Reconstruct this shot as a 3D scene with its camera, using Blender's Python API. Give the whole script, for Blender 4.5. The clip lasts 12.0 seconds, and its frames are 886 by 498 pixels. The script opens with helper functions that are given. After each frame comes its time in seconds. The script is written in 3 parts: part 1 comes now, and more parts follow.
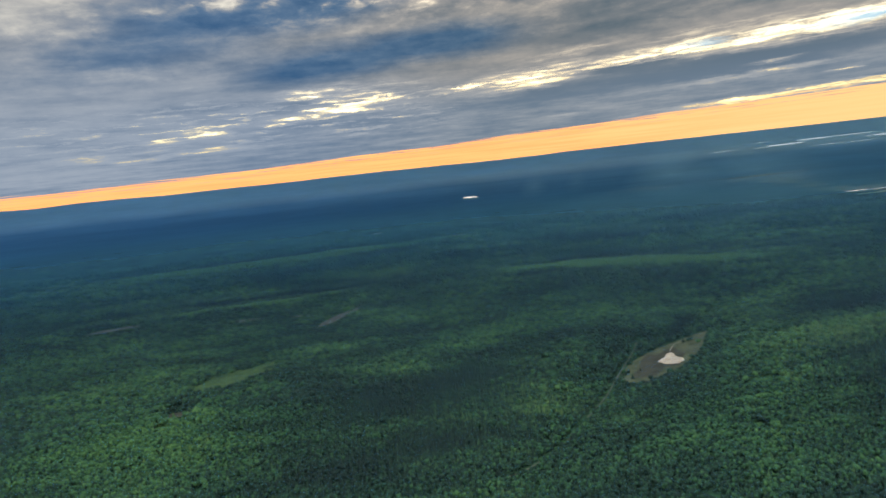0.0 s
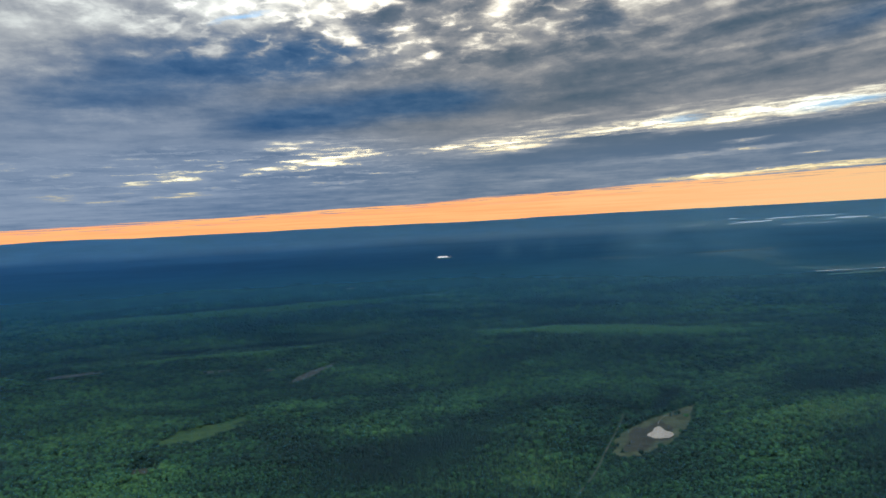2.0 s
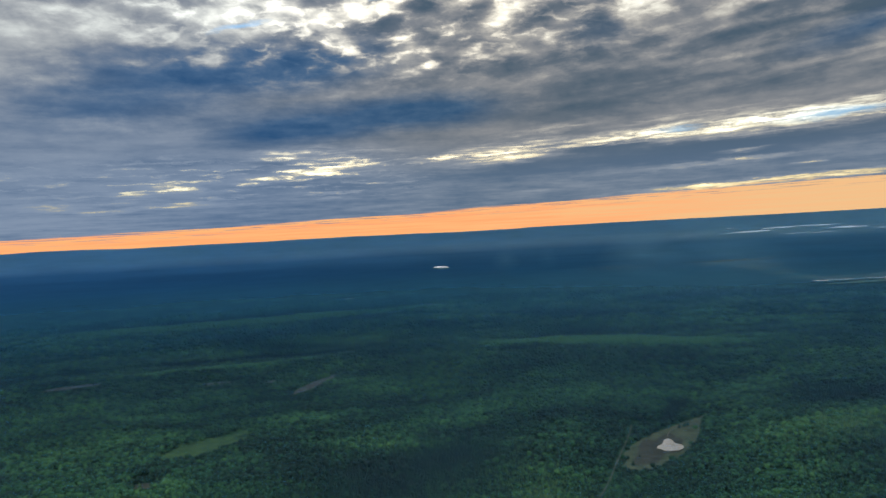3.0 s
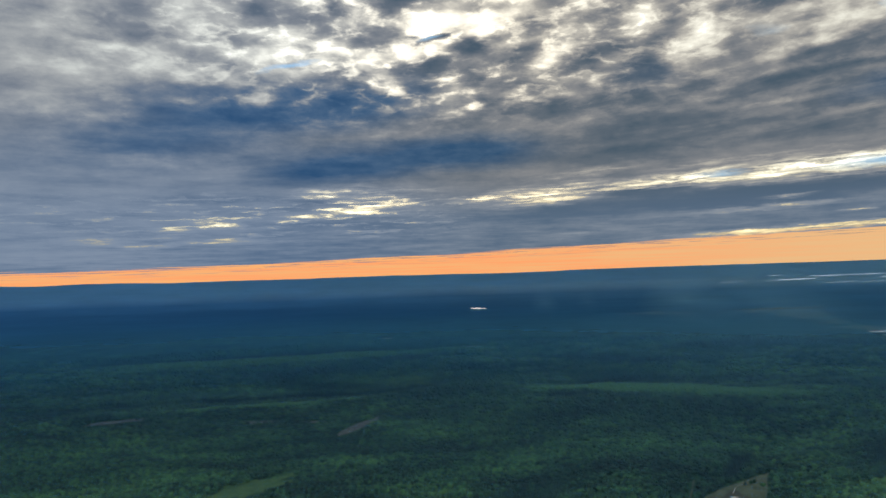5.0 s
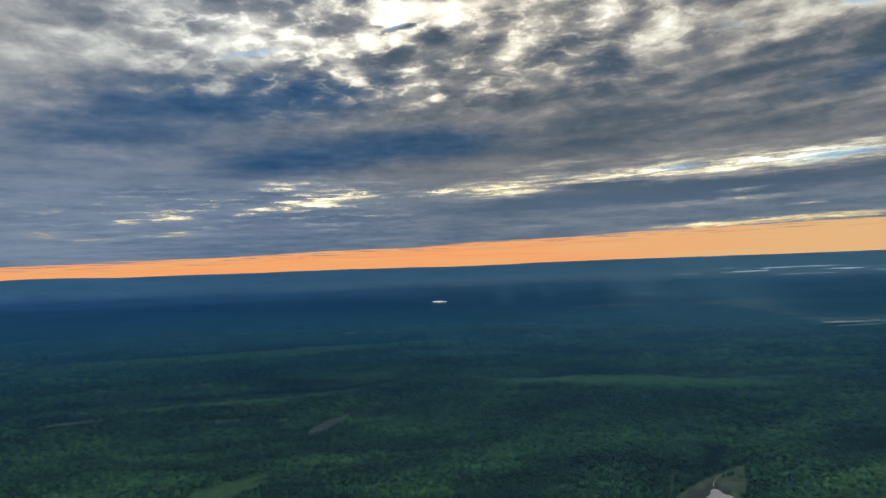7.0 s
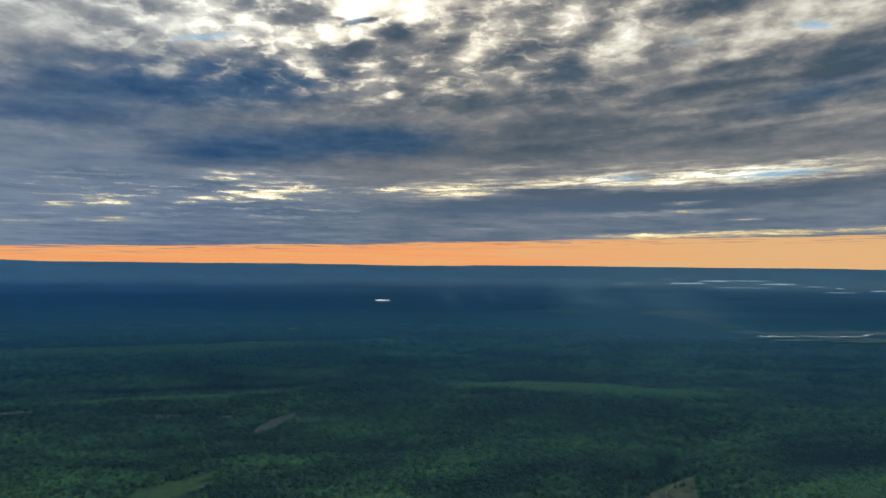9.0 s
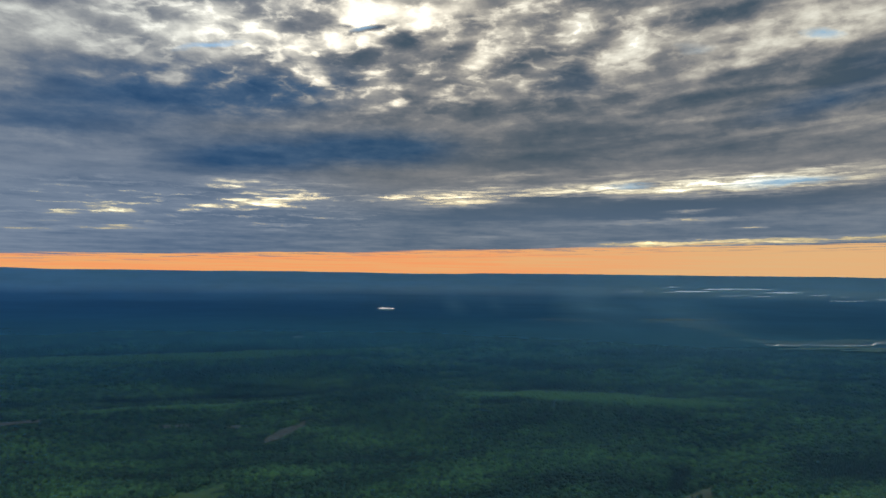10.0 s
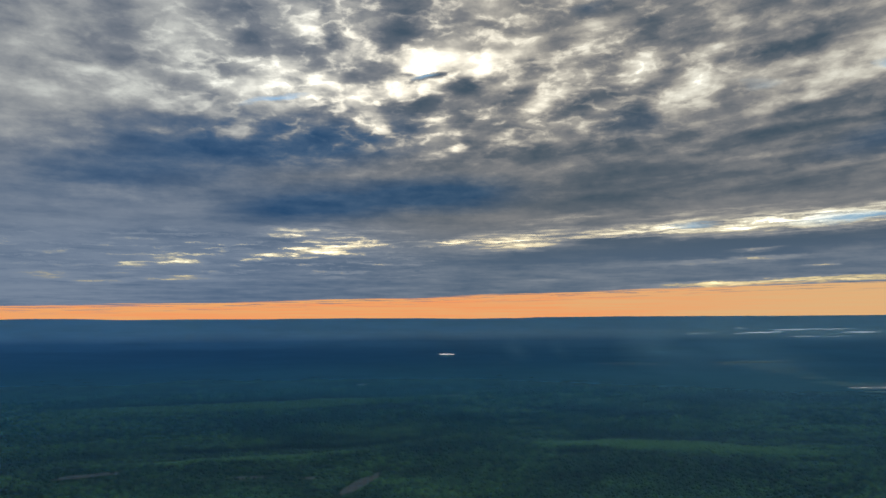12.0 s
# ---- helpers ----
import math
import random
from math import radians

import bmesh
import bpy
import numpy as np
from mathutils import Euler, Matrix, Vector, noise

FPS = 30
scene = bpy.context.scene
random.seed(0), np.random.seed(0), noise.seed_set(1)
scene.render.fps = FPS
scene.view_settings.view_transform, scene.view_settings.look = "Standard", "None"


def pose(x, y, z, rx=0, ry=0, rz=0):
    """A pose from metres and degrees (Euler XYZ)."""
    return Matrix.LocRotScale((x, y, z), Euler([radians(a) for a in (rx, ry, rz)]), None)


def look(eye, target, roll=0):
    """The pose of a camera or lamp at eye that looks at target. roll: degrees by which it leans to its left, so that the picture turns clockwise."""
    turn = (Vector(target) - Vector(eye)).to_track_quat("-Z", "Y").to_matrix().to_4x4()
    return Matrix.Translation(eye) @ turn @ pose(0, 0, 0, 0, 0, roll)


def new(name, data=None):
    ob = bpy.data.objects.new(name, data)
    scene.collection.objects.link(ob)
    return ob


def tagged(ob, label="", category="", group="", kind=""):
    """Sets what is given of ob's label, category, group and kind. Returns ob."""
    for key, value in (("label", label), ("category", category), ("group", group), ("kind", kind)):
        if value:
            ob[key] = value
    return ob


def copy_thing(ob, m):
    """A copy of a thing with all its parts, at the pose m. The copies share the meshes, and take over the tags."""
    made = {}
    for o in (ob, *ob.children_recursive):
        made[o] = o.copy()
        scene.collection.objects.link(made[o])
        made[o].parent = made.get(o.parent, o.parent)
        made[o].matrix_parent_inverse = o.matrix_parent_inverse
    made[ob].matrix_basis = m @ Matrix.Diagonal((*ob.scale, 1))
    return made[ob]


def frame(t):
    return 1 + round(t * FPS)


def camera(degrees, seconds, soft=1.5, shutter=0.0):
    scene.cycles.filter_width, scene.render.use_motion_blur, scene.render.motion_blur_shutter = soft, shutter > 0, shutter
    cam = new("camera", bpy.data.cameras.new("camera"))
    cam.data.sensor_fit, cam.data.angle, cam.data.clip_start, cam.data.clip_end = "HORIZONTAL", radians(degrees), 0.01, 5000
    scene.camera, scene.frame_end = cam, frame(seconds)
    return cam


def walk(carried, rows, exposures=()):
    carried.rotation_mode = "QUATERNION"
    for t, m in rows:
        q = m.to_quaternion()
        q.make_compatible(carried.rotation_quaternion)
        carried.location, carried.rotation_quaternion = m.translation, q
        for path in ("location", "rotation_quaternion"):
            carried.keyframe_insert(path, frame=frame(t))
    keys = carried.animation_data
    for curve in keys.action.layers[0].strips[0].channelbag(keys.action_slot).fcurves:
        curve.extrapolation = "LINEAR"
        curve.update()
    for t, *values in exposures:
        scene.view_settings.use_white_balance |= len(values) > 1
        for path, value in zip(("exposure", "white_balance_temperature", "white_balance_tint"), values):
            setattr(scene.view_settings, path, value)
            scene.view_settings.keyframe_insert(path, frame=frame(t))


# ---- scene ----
cam = camera(60.9, 12.0)
METRES, EYE, TILT, LEAN, TURN = 236.6, 260.0, 0.0, 0.0, 0.0
ROWS = [
    (0.0, 0.0024, 0.0049, -0.0005, -0.63, -5.91, 6.11),
    (0.5, -0.0287, 0.0341, -0.0017, -1.44, -3.92, 4.81),
    (1.0, -0.0599, 0.0629, -0.0025, -2.08, -2.53, 3.89),
    (1.5, -0.0912, 0.0915, -0.0030, -2.55, -2.15, 3.21),
    (2.0, -0.1224, 0.1199, -0.0031, -2.95, -1.59, 2.96),
    (2.5, -0.1537, 0.1479, -0.0029, -3.40, -1.12, 3.00),
    (4.5, -0.2793, 0.2576, 0.0006, -1.94, 1.19, 2.08),
    (5.0, -0.3107, 0.2844, 0.0020, -0.91, 2.35, 1.78),
    (5.5, -0.3422, 0.3109, 0.0036, -1.39, 2.08, 2.24),
    (6.0, -0.3738, 0.3372, 0.0054, -2.60, 2.01, 2.28),
    (6.5, -0.4054, 0.3632, 0.0072, -3.74, 1.77, 2.22),
    (7.0, -0.4370, 0.3889, 0.0092, -4.35, 1.72, 2.00),
    (7.5, -0.4686, 0.4143, 0.0113, -5.95, 2.13, 1.47),
    (9.5, -0.5955, 0.5136, 0.0201, -9.21, 1.53, -0.82),
    (10.0, -0.6273, 0.5378, 0.0223, -8.91, 2.22, -0.66),
    (10.5, -0.6591, 0.5617, 0.0245, -7.32, 3.90, -0.52),
    (11.0, -0.6910, 0.5853, 0.0266, -6.22, 4.89, -0.18),
    (11.5, -0.7229, 0.6087, 0.0285, -5.67, 5.23, 0.27),
    (12.0, -0.7549, 0.6318, 0.0304, -4.81, 5.59, 0.30),
]
EXPOSURES = [(0.0, 0.74, 7000, 10), (0.5, 0.68, 6750, 10), (1.0, 0.64, 6240, 9), (1.5, 0.53, 6090, 9), (2.5, 0.36, 6040, 9), (4.5, 0.20, 6170, 9),
             (6.0, 0.17, 6170, 9), (7.5, 0.06, 6220, 9), (9.5, 0.05, 6250, 9), (12.0, 0.0, 6250, 9)]
walk(cam, [(t, pose(0, 0, EYE, TILT, LEAN, TURN) @ pose(METRES * x, METRES * y, METRES * z, 90 + pitch, roll, yaw)) for t, x, y, z, yaw, pitch, roll in ROWS], EXPOSURES)

# ---- world, sun, exposure ----
MID = Vector((-88.0, 80.0, 260.0))      # middle of the flight
RIM, HORIZON = 4800.0, 289.0            # reach of the land, height of its far edge
SUN_AZ, SUN_EL = 0.3, 18.5              # degrees, clockwise from +y, and above the horizon

world = bpy.data.worlds.new("world")
scene.world = world
world.use_nodes = True
sky = world.node_tree.nodes.new("ShaderNodeTexSky")
sky.sky_type, sky.sun_disc = "NISHITA", False
sky.sun_elevation, sky.sun_rotation = radians(SUN_EL), radians(SUN_AZ)
world.node_tree.links.new(sky.outputs["Color"], world.node_tree.nodes["Background"].inputs["Color"])
world.node_tree.nodes["Background"].inputs["Strength"].default_value = 0.1

sun = new("sun", bpy.data.lights.new("sun", "SUN"))
sun.data.energy, sun.data.angle, sun.data.color = 1.0, radians(22), (1.0, 0.88, 0.7)
sun_way = Vector((math.sin(radians(SUN_AZ)) * math.cos(radians(SUN_EL)), math.cos(radians(SUN_AZ)) * math.cos(radians(SUN_EL)), math.sin(radians(SUN_EL))))
sun.matrix_world = look((0, 0, 300), Vector((0, 0, 300)) - sun_way)


# ---- materials ----
class Nodes:
    """A material's node tree with short ways to add nodes."""

    def __init__(self, name):
        self.material = bpy.data.materials.new(name)
        self.material.use_nodes = True
        self.tree = self.material.node_tree
        self.tree.nodes.clear()

    def add(self, kind, inputs=None, operation="", clamp=False, feature="", mapping="", gradient="", curve="", blend=""):
        node = self.tree.nodes.new("ShaderNode" + kind)
        if operation:
            node.operation = operation
        if clamp:
            node.use_clamp = True
        if feature:
            node.feature = feature
        if mapping:
            node.vector_type = mapping
        if gradient:
            node.gradient_type = gradient
        if curve:
            node.interpolation_type = curve
        if blend:
            node.data_type, node.blend_type = "RGBA", blend
        for key, value in (inputs or {}).items():
            self.put(node.inputs[key], value)
        return node

    def put(self, socket, value):
        if isinstance(value, bpy.types.NodeSocket):
            self.tree.links.new(value, socket)
        else:
            socket.default_value = value

    def math(self, op, a, b=0.0, c=0.0, clamp=False):
        return self.add("Math", {0: a, 1: b, 2: c}, operation=op, clamp=clamp).outputs[0]

    def vmath(self, op, a, b=(0, 0, 0)):
        return self.add("VectorMath", {0: a, 1: b}, operation=op).outputs[0]

    def noise(self, where, scale, detail=5.0, rough=0.55, distortion=0.0, lacunarity=2.0):
        return self.add("TexNoise", {"Vector": where, "Scale": scale, "Detail": detail, "Roughness": rough, "Distortion": distortion, "Lacunarity": lacunarity})

    def ramp(self, value, lo, hi, a=0.0, b=1.0):
        return self.add("MapRange", {"Value": value, "From Min": lo, "From Max": hi, "To Min": a, "To Max": b}, curve="SMOOTHSTEP").outputs[0]

    def mix(self, factor, a, b, blend="MIX"):
        node = self.add("Mix", blend=blend)
        self.put(node.inputs[0], factor), self.put(node.inputs[6], a), self.put(node.inputs[7], b)
        return node.outputs[2]

    def spot(self, where, x, y, rx, ry, turn):
        """1 in the middle of an ellipse, 0 on its rim."""
        local = self.add("Mapping", {"Vector": where, "Location": (x, y, 0), "Rotation": (0, 0, radians(turn)), "Scale": (rx, ry, 1)}, mapping="TEXTURE")
        return self.add("TexGradient", {"Vector": local.outputs[0]}, gradient="SPHERICAL").outputs["Color"]

    def spots(self, where, rows, start=0.0, after=None):
        """The weighted sum of ellipses; it is worked out after another value, to keep few in hand at once."""
        total = start
        after = start if after is None else after
        if isinstance(after, bpy.types.NodeSocket):
            where = self.vmath("ADD", where, self.add("CombineXYZ", {2: self.math("MULTIPLY", after, 1e-7)}).outputs[0])
        for x, y, rx, ry, turn, weight in rows:
            total = self.math("MULTIPLY_ADD", self.spot(where, x, y, rx, ry, turn), weight, total)
        return total

    def out(self, shader):
        self.tree.links.new(shader, self.add("OutputMaterial").inputs["Surface"])
        return self.material


def rgb(r, g, b):
    return (r, g, b, 1.0)


# Clouds: azimuth, elevation, half width, half height, turn, weight
LIGHT_WEST = [(-24.6, 18.32, 3.9, 1.42, 0, 0.35), (-24.5, 15.23, 2.3, 1.61, 0, 0.3), (-22.7, 16.88, 3.2, 1.42, -20, 0.35), (-19.0, 15.9, 5.8, 1.42, -8, 0.5),
              (-17.4, 15.15, 2.6, 0.64, -15, 0.4), (-18.2, 19.41, 2.6, 1.42, -25, 0.4), (-16.9, 17.96, 1.6, 1.93, 0, 0.5), (-14.7, 17.09, 3.5, 0.9, -30, 0.5),
              (-13.1, 14.68, 2.6, 0.58, -20, 0.4), (-10.6, 16.48, 4.5, 1.8, -10, 0.6), (-10.5, 18.38, 2.6, 1.29, -15, 0.45), (-18.1, 13.29, 1.6, 0.52, 0, 0.4),
              (-11.8, 13.58, 2.6, 0.52, 0, 0.2), (-25.7, 12.25, 4.5, 0.97, 0, 0.2), (-24.8, 20.28, 3.9, 1.93, 0, 0.2)]
LIGHT_SUNWARD = [(-6.7, 20.51, 3.9, 1.29, -10, 0.45), (-4.7, 19.5, 1.3, 1.42, 0, 0.5), (-7.1, 17.28, 5.8, 1.42, -10, 0.4), (-5.8, 15.59, 3.9, 0.9, -20, 0.55),
                 (-3.0, 15.1, 2.3, 0.9, -20, 0.5), (-1.5, 16.91, 2.6, 1.61, 0, 0.4), (0.1, 18.78, 4.8, 1.93, 0, 0.8), (0.2, 18.32, 2.7, 1.03, 12, 0.9),
                 (2.4, 19.12, 5.2, 1.03, 0, 0.5), (5.3, 18.55, 1.2, 1.93, 0, 0.7), (2.6, 17.77, 3.9, 0.58, 20, 0.5), (3.7, 16.39, 1.6, 0.9, 0, 0.4),
                 (7.2, 16.96, 1.3, 1.93, 0, 0.3), (9.9, 16.23, 4.5, 0.58, 18, 0.5), (11.4, 18.6, 2.6, 2.58, 0, 0.35), (7.6, 21.56, 2.6, 0.77, 15, 0.3)]
LIGHT_UNDER_SUN = [(14.8, 18.6, 4.2, 1.5, 22, 0.5), (9.0, 15.5, 3.2, 0.5, 20, 0.35), (8.4, 13.3, 2.8, 0.4, 8, 0.5), (24.5, 18.2, 5.0, 1.2, 15, 0.35), (13.3, 19.84, 3.9, 1.61, 10, 0.55), (12.6, 20.82, 1.9, 1.61, 30, 0.3), (6.6, 13.84, 2.6, 0.45, 0, 0.7), (4.2, 13.0, 1.0, 0.39, 0, 0.9),
                   (3.3, 12.84, 3.2, 0.39, 15, 0.35), (10.3, 13.57, 1.6, 0.39, 0, 0.5), (13.6, 14.18, 1.4, 0.58, 25, 0.8), (14.9, 14.72, 1.9, 0.77, 25, 0.3),
                   (5.5, 15.27, 3.9, 0.64, 0, 0.3), (1.3, 15.1, 2.6, 0.39, 0, 0.3)]
LIGHT_EAST = [(17.0, 20.17, 3.9, 0.97, 10, 0.3), (16.3, 17.76, 3.9, 0.64, 10, 0.25), (20.9, 16.85, 3.5, 1.29, 25, 0.75), (19.8, 16.18, 2.6, 0.9, 25, 0.5),
              (18.8, 14.5, 1.3, 1.29, 0, 0.35), (20.7, 15.14, 1.9, 0.39, 5, 0.35), (22.1, 19.36, 1.9, 0.9, 35, 0.4), (26.8, 20.05, 3.2, 0.77, 15, 0.4),
              (29.5, 20.2, 6.4, 0.77, 15, 0.4), (30.9, 17.37, 5.8, 1.93, 15, 0.4), (30.3, 16.74, 4.5, 0.9, 15, 0.4), (28.7, 15.31, 5.2, 0.77, 8, 0.5),
              (26.8, 16.45, 3.9, 0.97, 0, 0.3), (31.3, 13.79, 3.2, 0.32, 3, 0.3), (25.5, 11.66, 3.2, 0.32, 8, 0.35), (24.2, 13.51, 4.5, 0.52, 8, 0.2)]
LIGHT_FAR_EAST = [(36.5, 17.6, 6.0, 2.4, 12, 0.55), (39.5, 15.6, 4.0, 1.6, 10, 0.4), (31.7, 10.73, 5.2, 0.39, 4, 0.2), (31.3, 16.46, 5.8, 1.61, 15, 0.35), (33.2, 14.81, 3.2, 1.03, 10, 0.4), (36.1, 16.99, 5.2, 1.29, 15, 0.35),
                  (28.1, 15.24, 3.9, 0.52, 0, 0.3), (31.5, 13.85, 2.6, 0.39, 0, 0.25), (37.6, 12.03, 3.9, 0.77, 10, 0.3), (36.4, 11.04, 5.2, 0.64, 0, 0.25),
                  (38.0, 7.97, 3.9, 0.64, 5, 0.35), (-18.8, 9.16, 9.7, 0.9, -4, 0.2)]
STREAKS = [(9.1, 6.23, 6.9, 1.09, 4, 1.1), (4.2, 6.06, 3.5, 0.4, 3, 0.8), (18.0, 6.74, 6.4, 0.74, 4, 1.0), (25.0, 6.86, 11.4, 0.79, 4, 1.1),
           (32.1, 6.95, 10.4, 1.14, 4, 1.1), (-3.8, 5.75, 5.4, 0.85, 3, 1.1), (-6.6, 5.29, 4.5, 0.5, 2, 0.7), (-4.8, 6.78, 6.5, 0.85, 0, 0.65),
           (-7.2, 6.61, 2.5, 0.49, 0, 0.6), (-2.0, 5.08, 3.0, 0.2, 0, 0.6), (-15.8, 4.58, 2.8, 0.42, -3, 1.2), (-18.2, 4.21, 3.0, 0.3, 0, 0.5),
           (-20.4, 3.02, 2.4, 0.28, 0, 0.8), (-15.8, 3.3, 5.4, 0.25, 2, 0.6), (-23.7, 3.41, 3.5, 0.4, 0, 0.5), (-10.6, 4.9, 4.5, 0.4, 0, 0.6)]
FINE_STREAKS = [(-12.0, 5.89, 4.6, 0.41, 0, 0.3), (12.1, 7.66, 6.2, 0.41, 5, 0.4), (21.1, 7.85, 6.7, 0.41, 3, 0.35), (26.4, 7.78, 6.2, 0.52, 5, 0.35),
                (26.0, 5.11, 2.6, 0.21, 2, 0.7), (25.0, 4.39, 6.7, 0.26, 2, 0.6), (30.1, 3.85, 1.5, 0.15, 0, 0.6), (30.9, 2.86, 16.5, 0.31, 2, 1.1),
                (24.8, 2.86, 10.3, 0.21, 2, 0.7), (11.4, 3.23, 2.1, 0.15, 0, 0.3)]
LUMPS = [(1.2, 18.0, 2.2, 0.36, 10, -1.3), (-1.0, 18.1, 1.2, 0.3, 0, -0.8), (4.8, 17.38, 2.7, 0.84, 15, -0.6), (1.5, 16.58, 4.2, 1.08, 10, -0.4), (5.4, 16.31, 3.0, 0.72, 10, -0.4), (7.7, 18.32, 1.8, 1.2, 20, -0.45),
         (8.5, 16.93, 2.7, 0.78, 20, -0.5), (-3.9, 18.77, 3.0, 0.6, 0, -0.35), (1.6, 15.59, 6.0, 1.08, 0, -0.35), (-1.1, 22.07, 7.8, 2.71, 0, -0.35),
         (3.2, 22.34, 2.4, 1.8, 0, -0.2), (-6.9, 21.79, 1.2, 1.8, 0, -0.3), (10.1, 21.67, 2.4, 1.2, 0, -0.3), (13.0, 16.19, 3.6, 1.2, 20, -0.4),
         (10.3, 14.9, 6.6, 1.08, 12, -0.35), (15.9, 16.44, 4.2, 1.5, -10, -0.3), (19.3, 21.09, 4.8, 3.01, -30, -0.25), (24.3, 20.91, 3.6, 1.8, 0, -0.3)]
BANKS = [(27.2, 18.76, 4.2, 1.8, 0, -0.3), (18.9, 17.96, 2.4, 1.2, 15, -0.3), (17.3, 14.79, 3.0, 1.5, 0, -0.25), (29.6, 13.54, 9.0, 1.5, 5, -0.25),
         (16.4, 12.65, 21.1, 2.71, 3, -0.25), (22.7, 10.1, 22.9, 1.8, 3, -0.2), (36.6, 14.81, 5.4, 1.5, 10, -0.4), (15.6, 6.19, 5.4, 0.54, 0, -0.5),
         (25.2, 5.58, 25.3, 1.08, 3, -0.35), (-12.9, 21.27, 4.8, 2.41, 0, -0.2), (-21.2, 19.17, 3.6, 3.01, 0, -0.15), (-0.4, 17.61, 2.4, 0.48, 12, -0.35),
         (26.5, 18.71, 4.2, 1.8, 0, -0.3)]
BLUE_SHADE = [(-15.5, 12.39, 14.5, 2.9, 4, 0.8), (-7.3, 13.34, 8.7, 2.61, 0, 0.9), (-1.1, 14.14, 5.2, 2.03, 0, 0.5), (-21.7, 9.72, 12.8, 2.32, 5, 0.55),
              (-3.0, 9.31, 12.8, 1.74, 2, 0.9), (4.2, 9.78, 7.5, 1.74, 0, 0.7), (-7.5, 8.39, 7.5, 1.28, 4, 0.6), (34.5, 12.3, 7.0, 1.28, 10, 0.7),
              (38.0, 14.66, 3.5, 1.16, 10, 0.3), (11.6, 22.79, 2.9, 0.93, 0, 0.4), (-17.4, 14.4, 10.4, 2.32, 0, 0.3), (17.0, 14.61, 3.5, 1.74, 0, 0.25),
              (-13.4, 16.45, 2.3, 0.81, 0, 0.2)]
HOLES = [(31.1, 7.02, 3.9, 0.45, 4, 0.75), (21.6, 6.94, 2.3, 0.21, 2, 0.7), (-10.0, 16.02, 2.8, 0.26, 12, 0.9), (33.6, 7.04, 3.1, 0.31, 3, 0.6), (0.6, 17.95, 1.5, 0.24, 10, 0.8),
         (33.9, 16.72, 1.6, 0.36, -10, 0.8), (25.2, 16.76, 1.3, 0.41, 0, 0.2)]


def cloud_material():
    n = Nodes("cloud_layer")
    here = n.add("TexCoord").outputs["Object"]
    x, y, z = n.add("SeparateXYZ", {0: here}).outputs
    level = n.math("SQRT", n.math("ADD", n.math("MULTIPLY", x, x), n.math("MULTIPLY", y, y)))
    az = n.math("DEGREES", n.math("ARCTAN2", x, y))
    el = n.math("DEGREES", n.math("ARCTAN2", z, level))
    # the flat layer overhead
    depth = n.math("MULTIPLY_ADD", level, 0.03, z)
    flat = n.add("CombineXYZ", {0: n.math("DIVIDE", x, depth), 1: n.math("DIVIDE", y, depth)}).outputs[0]
    seen = n.add("CombineXYZ", {0: az, 1: el}).outputs[0]
    # ragged edges for the placed masses
    half = (0.5, 0.5, 0.5)
    rag = n.vmath("SUBTRACT", n.noise(flat, 3.0, 6, 0.55).outputs["Color"], half)
    torn = n.vmath("ADD", seen, n.vmath("MULTIPLY", rag, n.add("CombineXYZ", {0: n.math("MULTIPLY", el, 0.24), 1: n.math("MULTIPLY", el, 0.10)}).outputs[0]))
    torn = n.vmath("ADD", torn, n.vmath("MULTIPLY", n.vmath("SUBTRACT", n.noise(n.vmath("MULTIPLY", seen, (0.6, 1.6, 1)), 1.3, 7, 0.70).outputs["Color"], half), (1.6, 0.35, 0)))
    high = n.ramp(el, 7, 15)
    large = n.math("SUBTRACT", n.noise(flat, 1.2, 4, 0.5).outputs["Fac"], 0.5)
    cells = n.math("SUBTRACT", n.noise(flat, 4.2, 7, 0.54, 0.5).outputs["Fac"], 0.5)
    curl = n.vmath("MULTIPLY", n.vmath("SUBTRACT", n.noise(n.vmath("MULTIPLY", seen, (0.35, 0.7, 1)), 0.9, 5, 0.52).outputs["Color"], half), (0.75, 0.75, 0))
    lumps = n.add("TexVoronoi", {"Vector": n.vmath("ADD", n.vmath("MULTIPLY", seen, (0.30, 0.62, 1)), curl), "Scale": 1.0, "Smoothness": 0.55}, feature="SMOOTH_F1").outputs["Distance"]
    puffs = n.math("SUBTRACT", n.noise(n.vmath("ADD", n.vmath("MULTIPLY", seen, (0.40, 0.85, 1)), curl), 1.1, 8, 0.57).outputs["Fac"], 0.5)
    fibres = n.noise(n.vmath("MULTIPLY", torn, (0.13, 1.6, 1)), 2.2, 8, 0.66).outputs["Fac"]
    threads = n.noise(n.add("CombineXYZ", {0: n.math("MULTIPLY", az, 0.16), 1: n.math("MULTIPLY", n.math("MULTIPLY_ADD", az, -0.04, el), 2.4)}).outputs[0], 1.5, 4, 0.55, 0.25).outputs["Fac"]
    slope = n.math("MULTIPLY_ADD", az, -0.11, el)
    rolls = n.math("SUBTRACT", n.noise(n.add("CombineXYZ", {0: n.math("MULTIPLY", az, 0.11), 1: n.math("MULTIPLY", slope, 0.85)}).outputs[0], 1.0, 4, 0.5, 0.4).outputs["Fac"], 0.5)
    wisps = n.math("SUBTRACT", n.noise(n.vmath("MULTIPLY", seen, (0.10, 0.8, 1)), 0.9, 6, 0.55).outputs["Fac"], 0.5)
    fine = n.math("SUBTRACT", n.noise(n.vmath("ADD", n.vmath("MULTIPLY", seen, (0.9, 1.9, 1)), curl), 1.3, 6, 0.62).outputs["Fac"], 0.5)
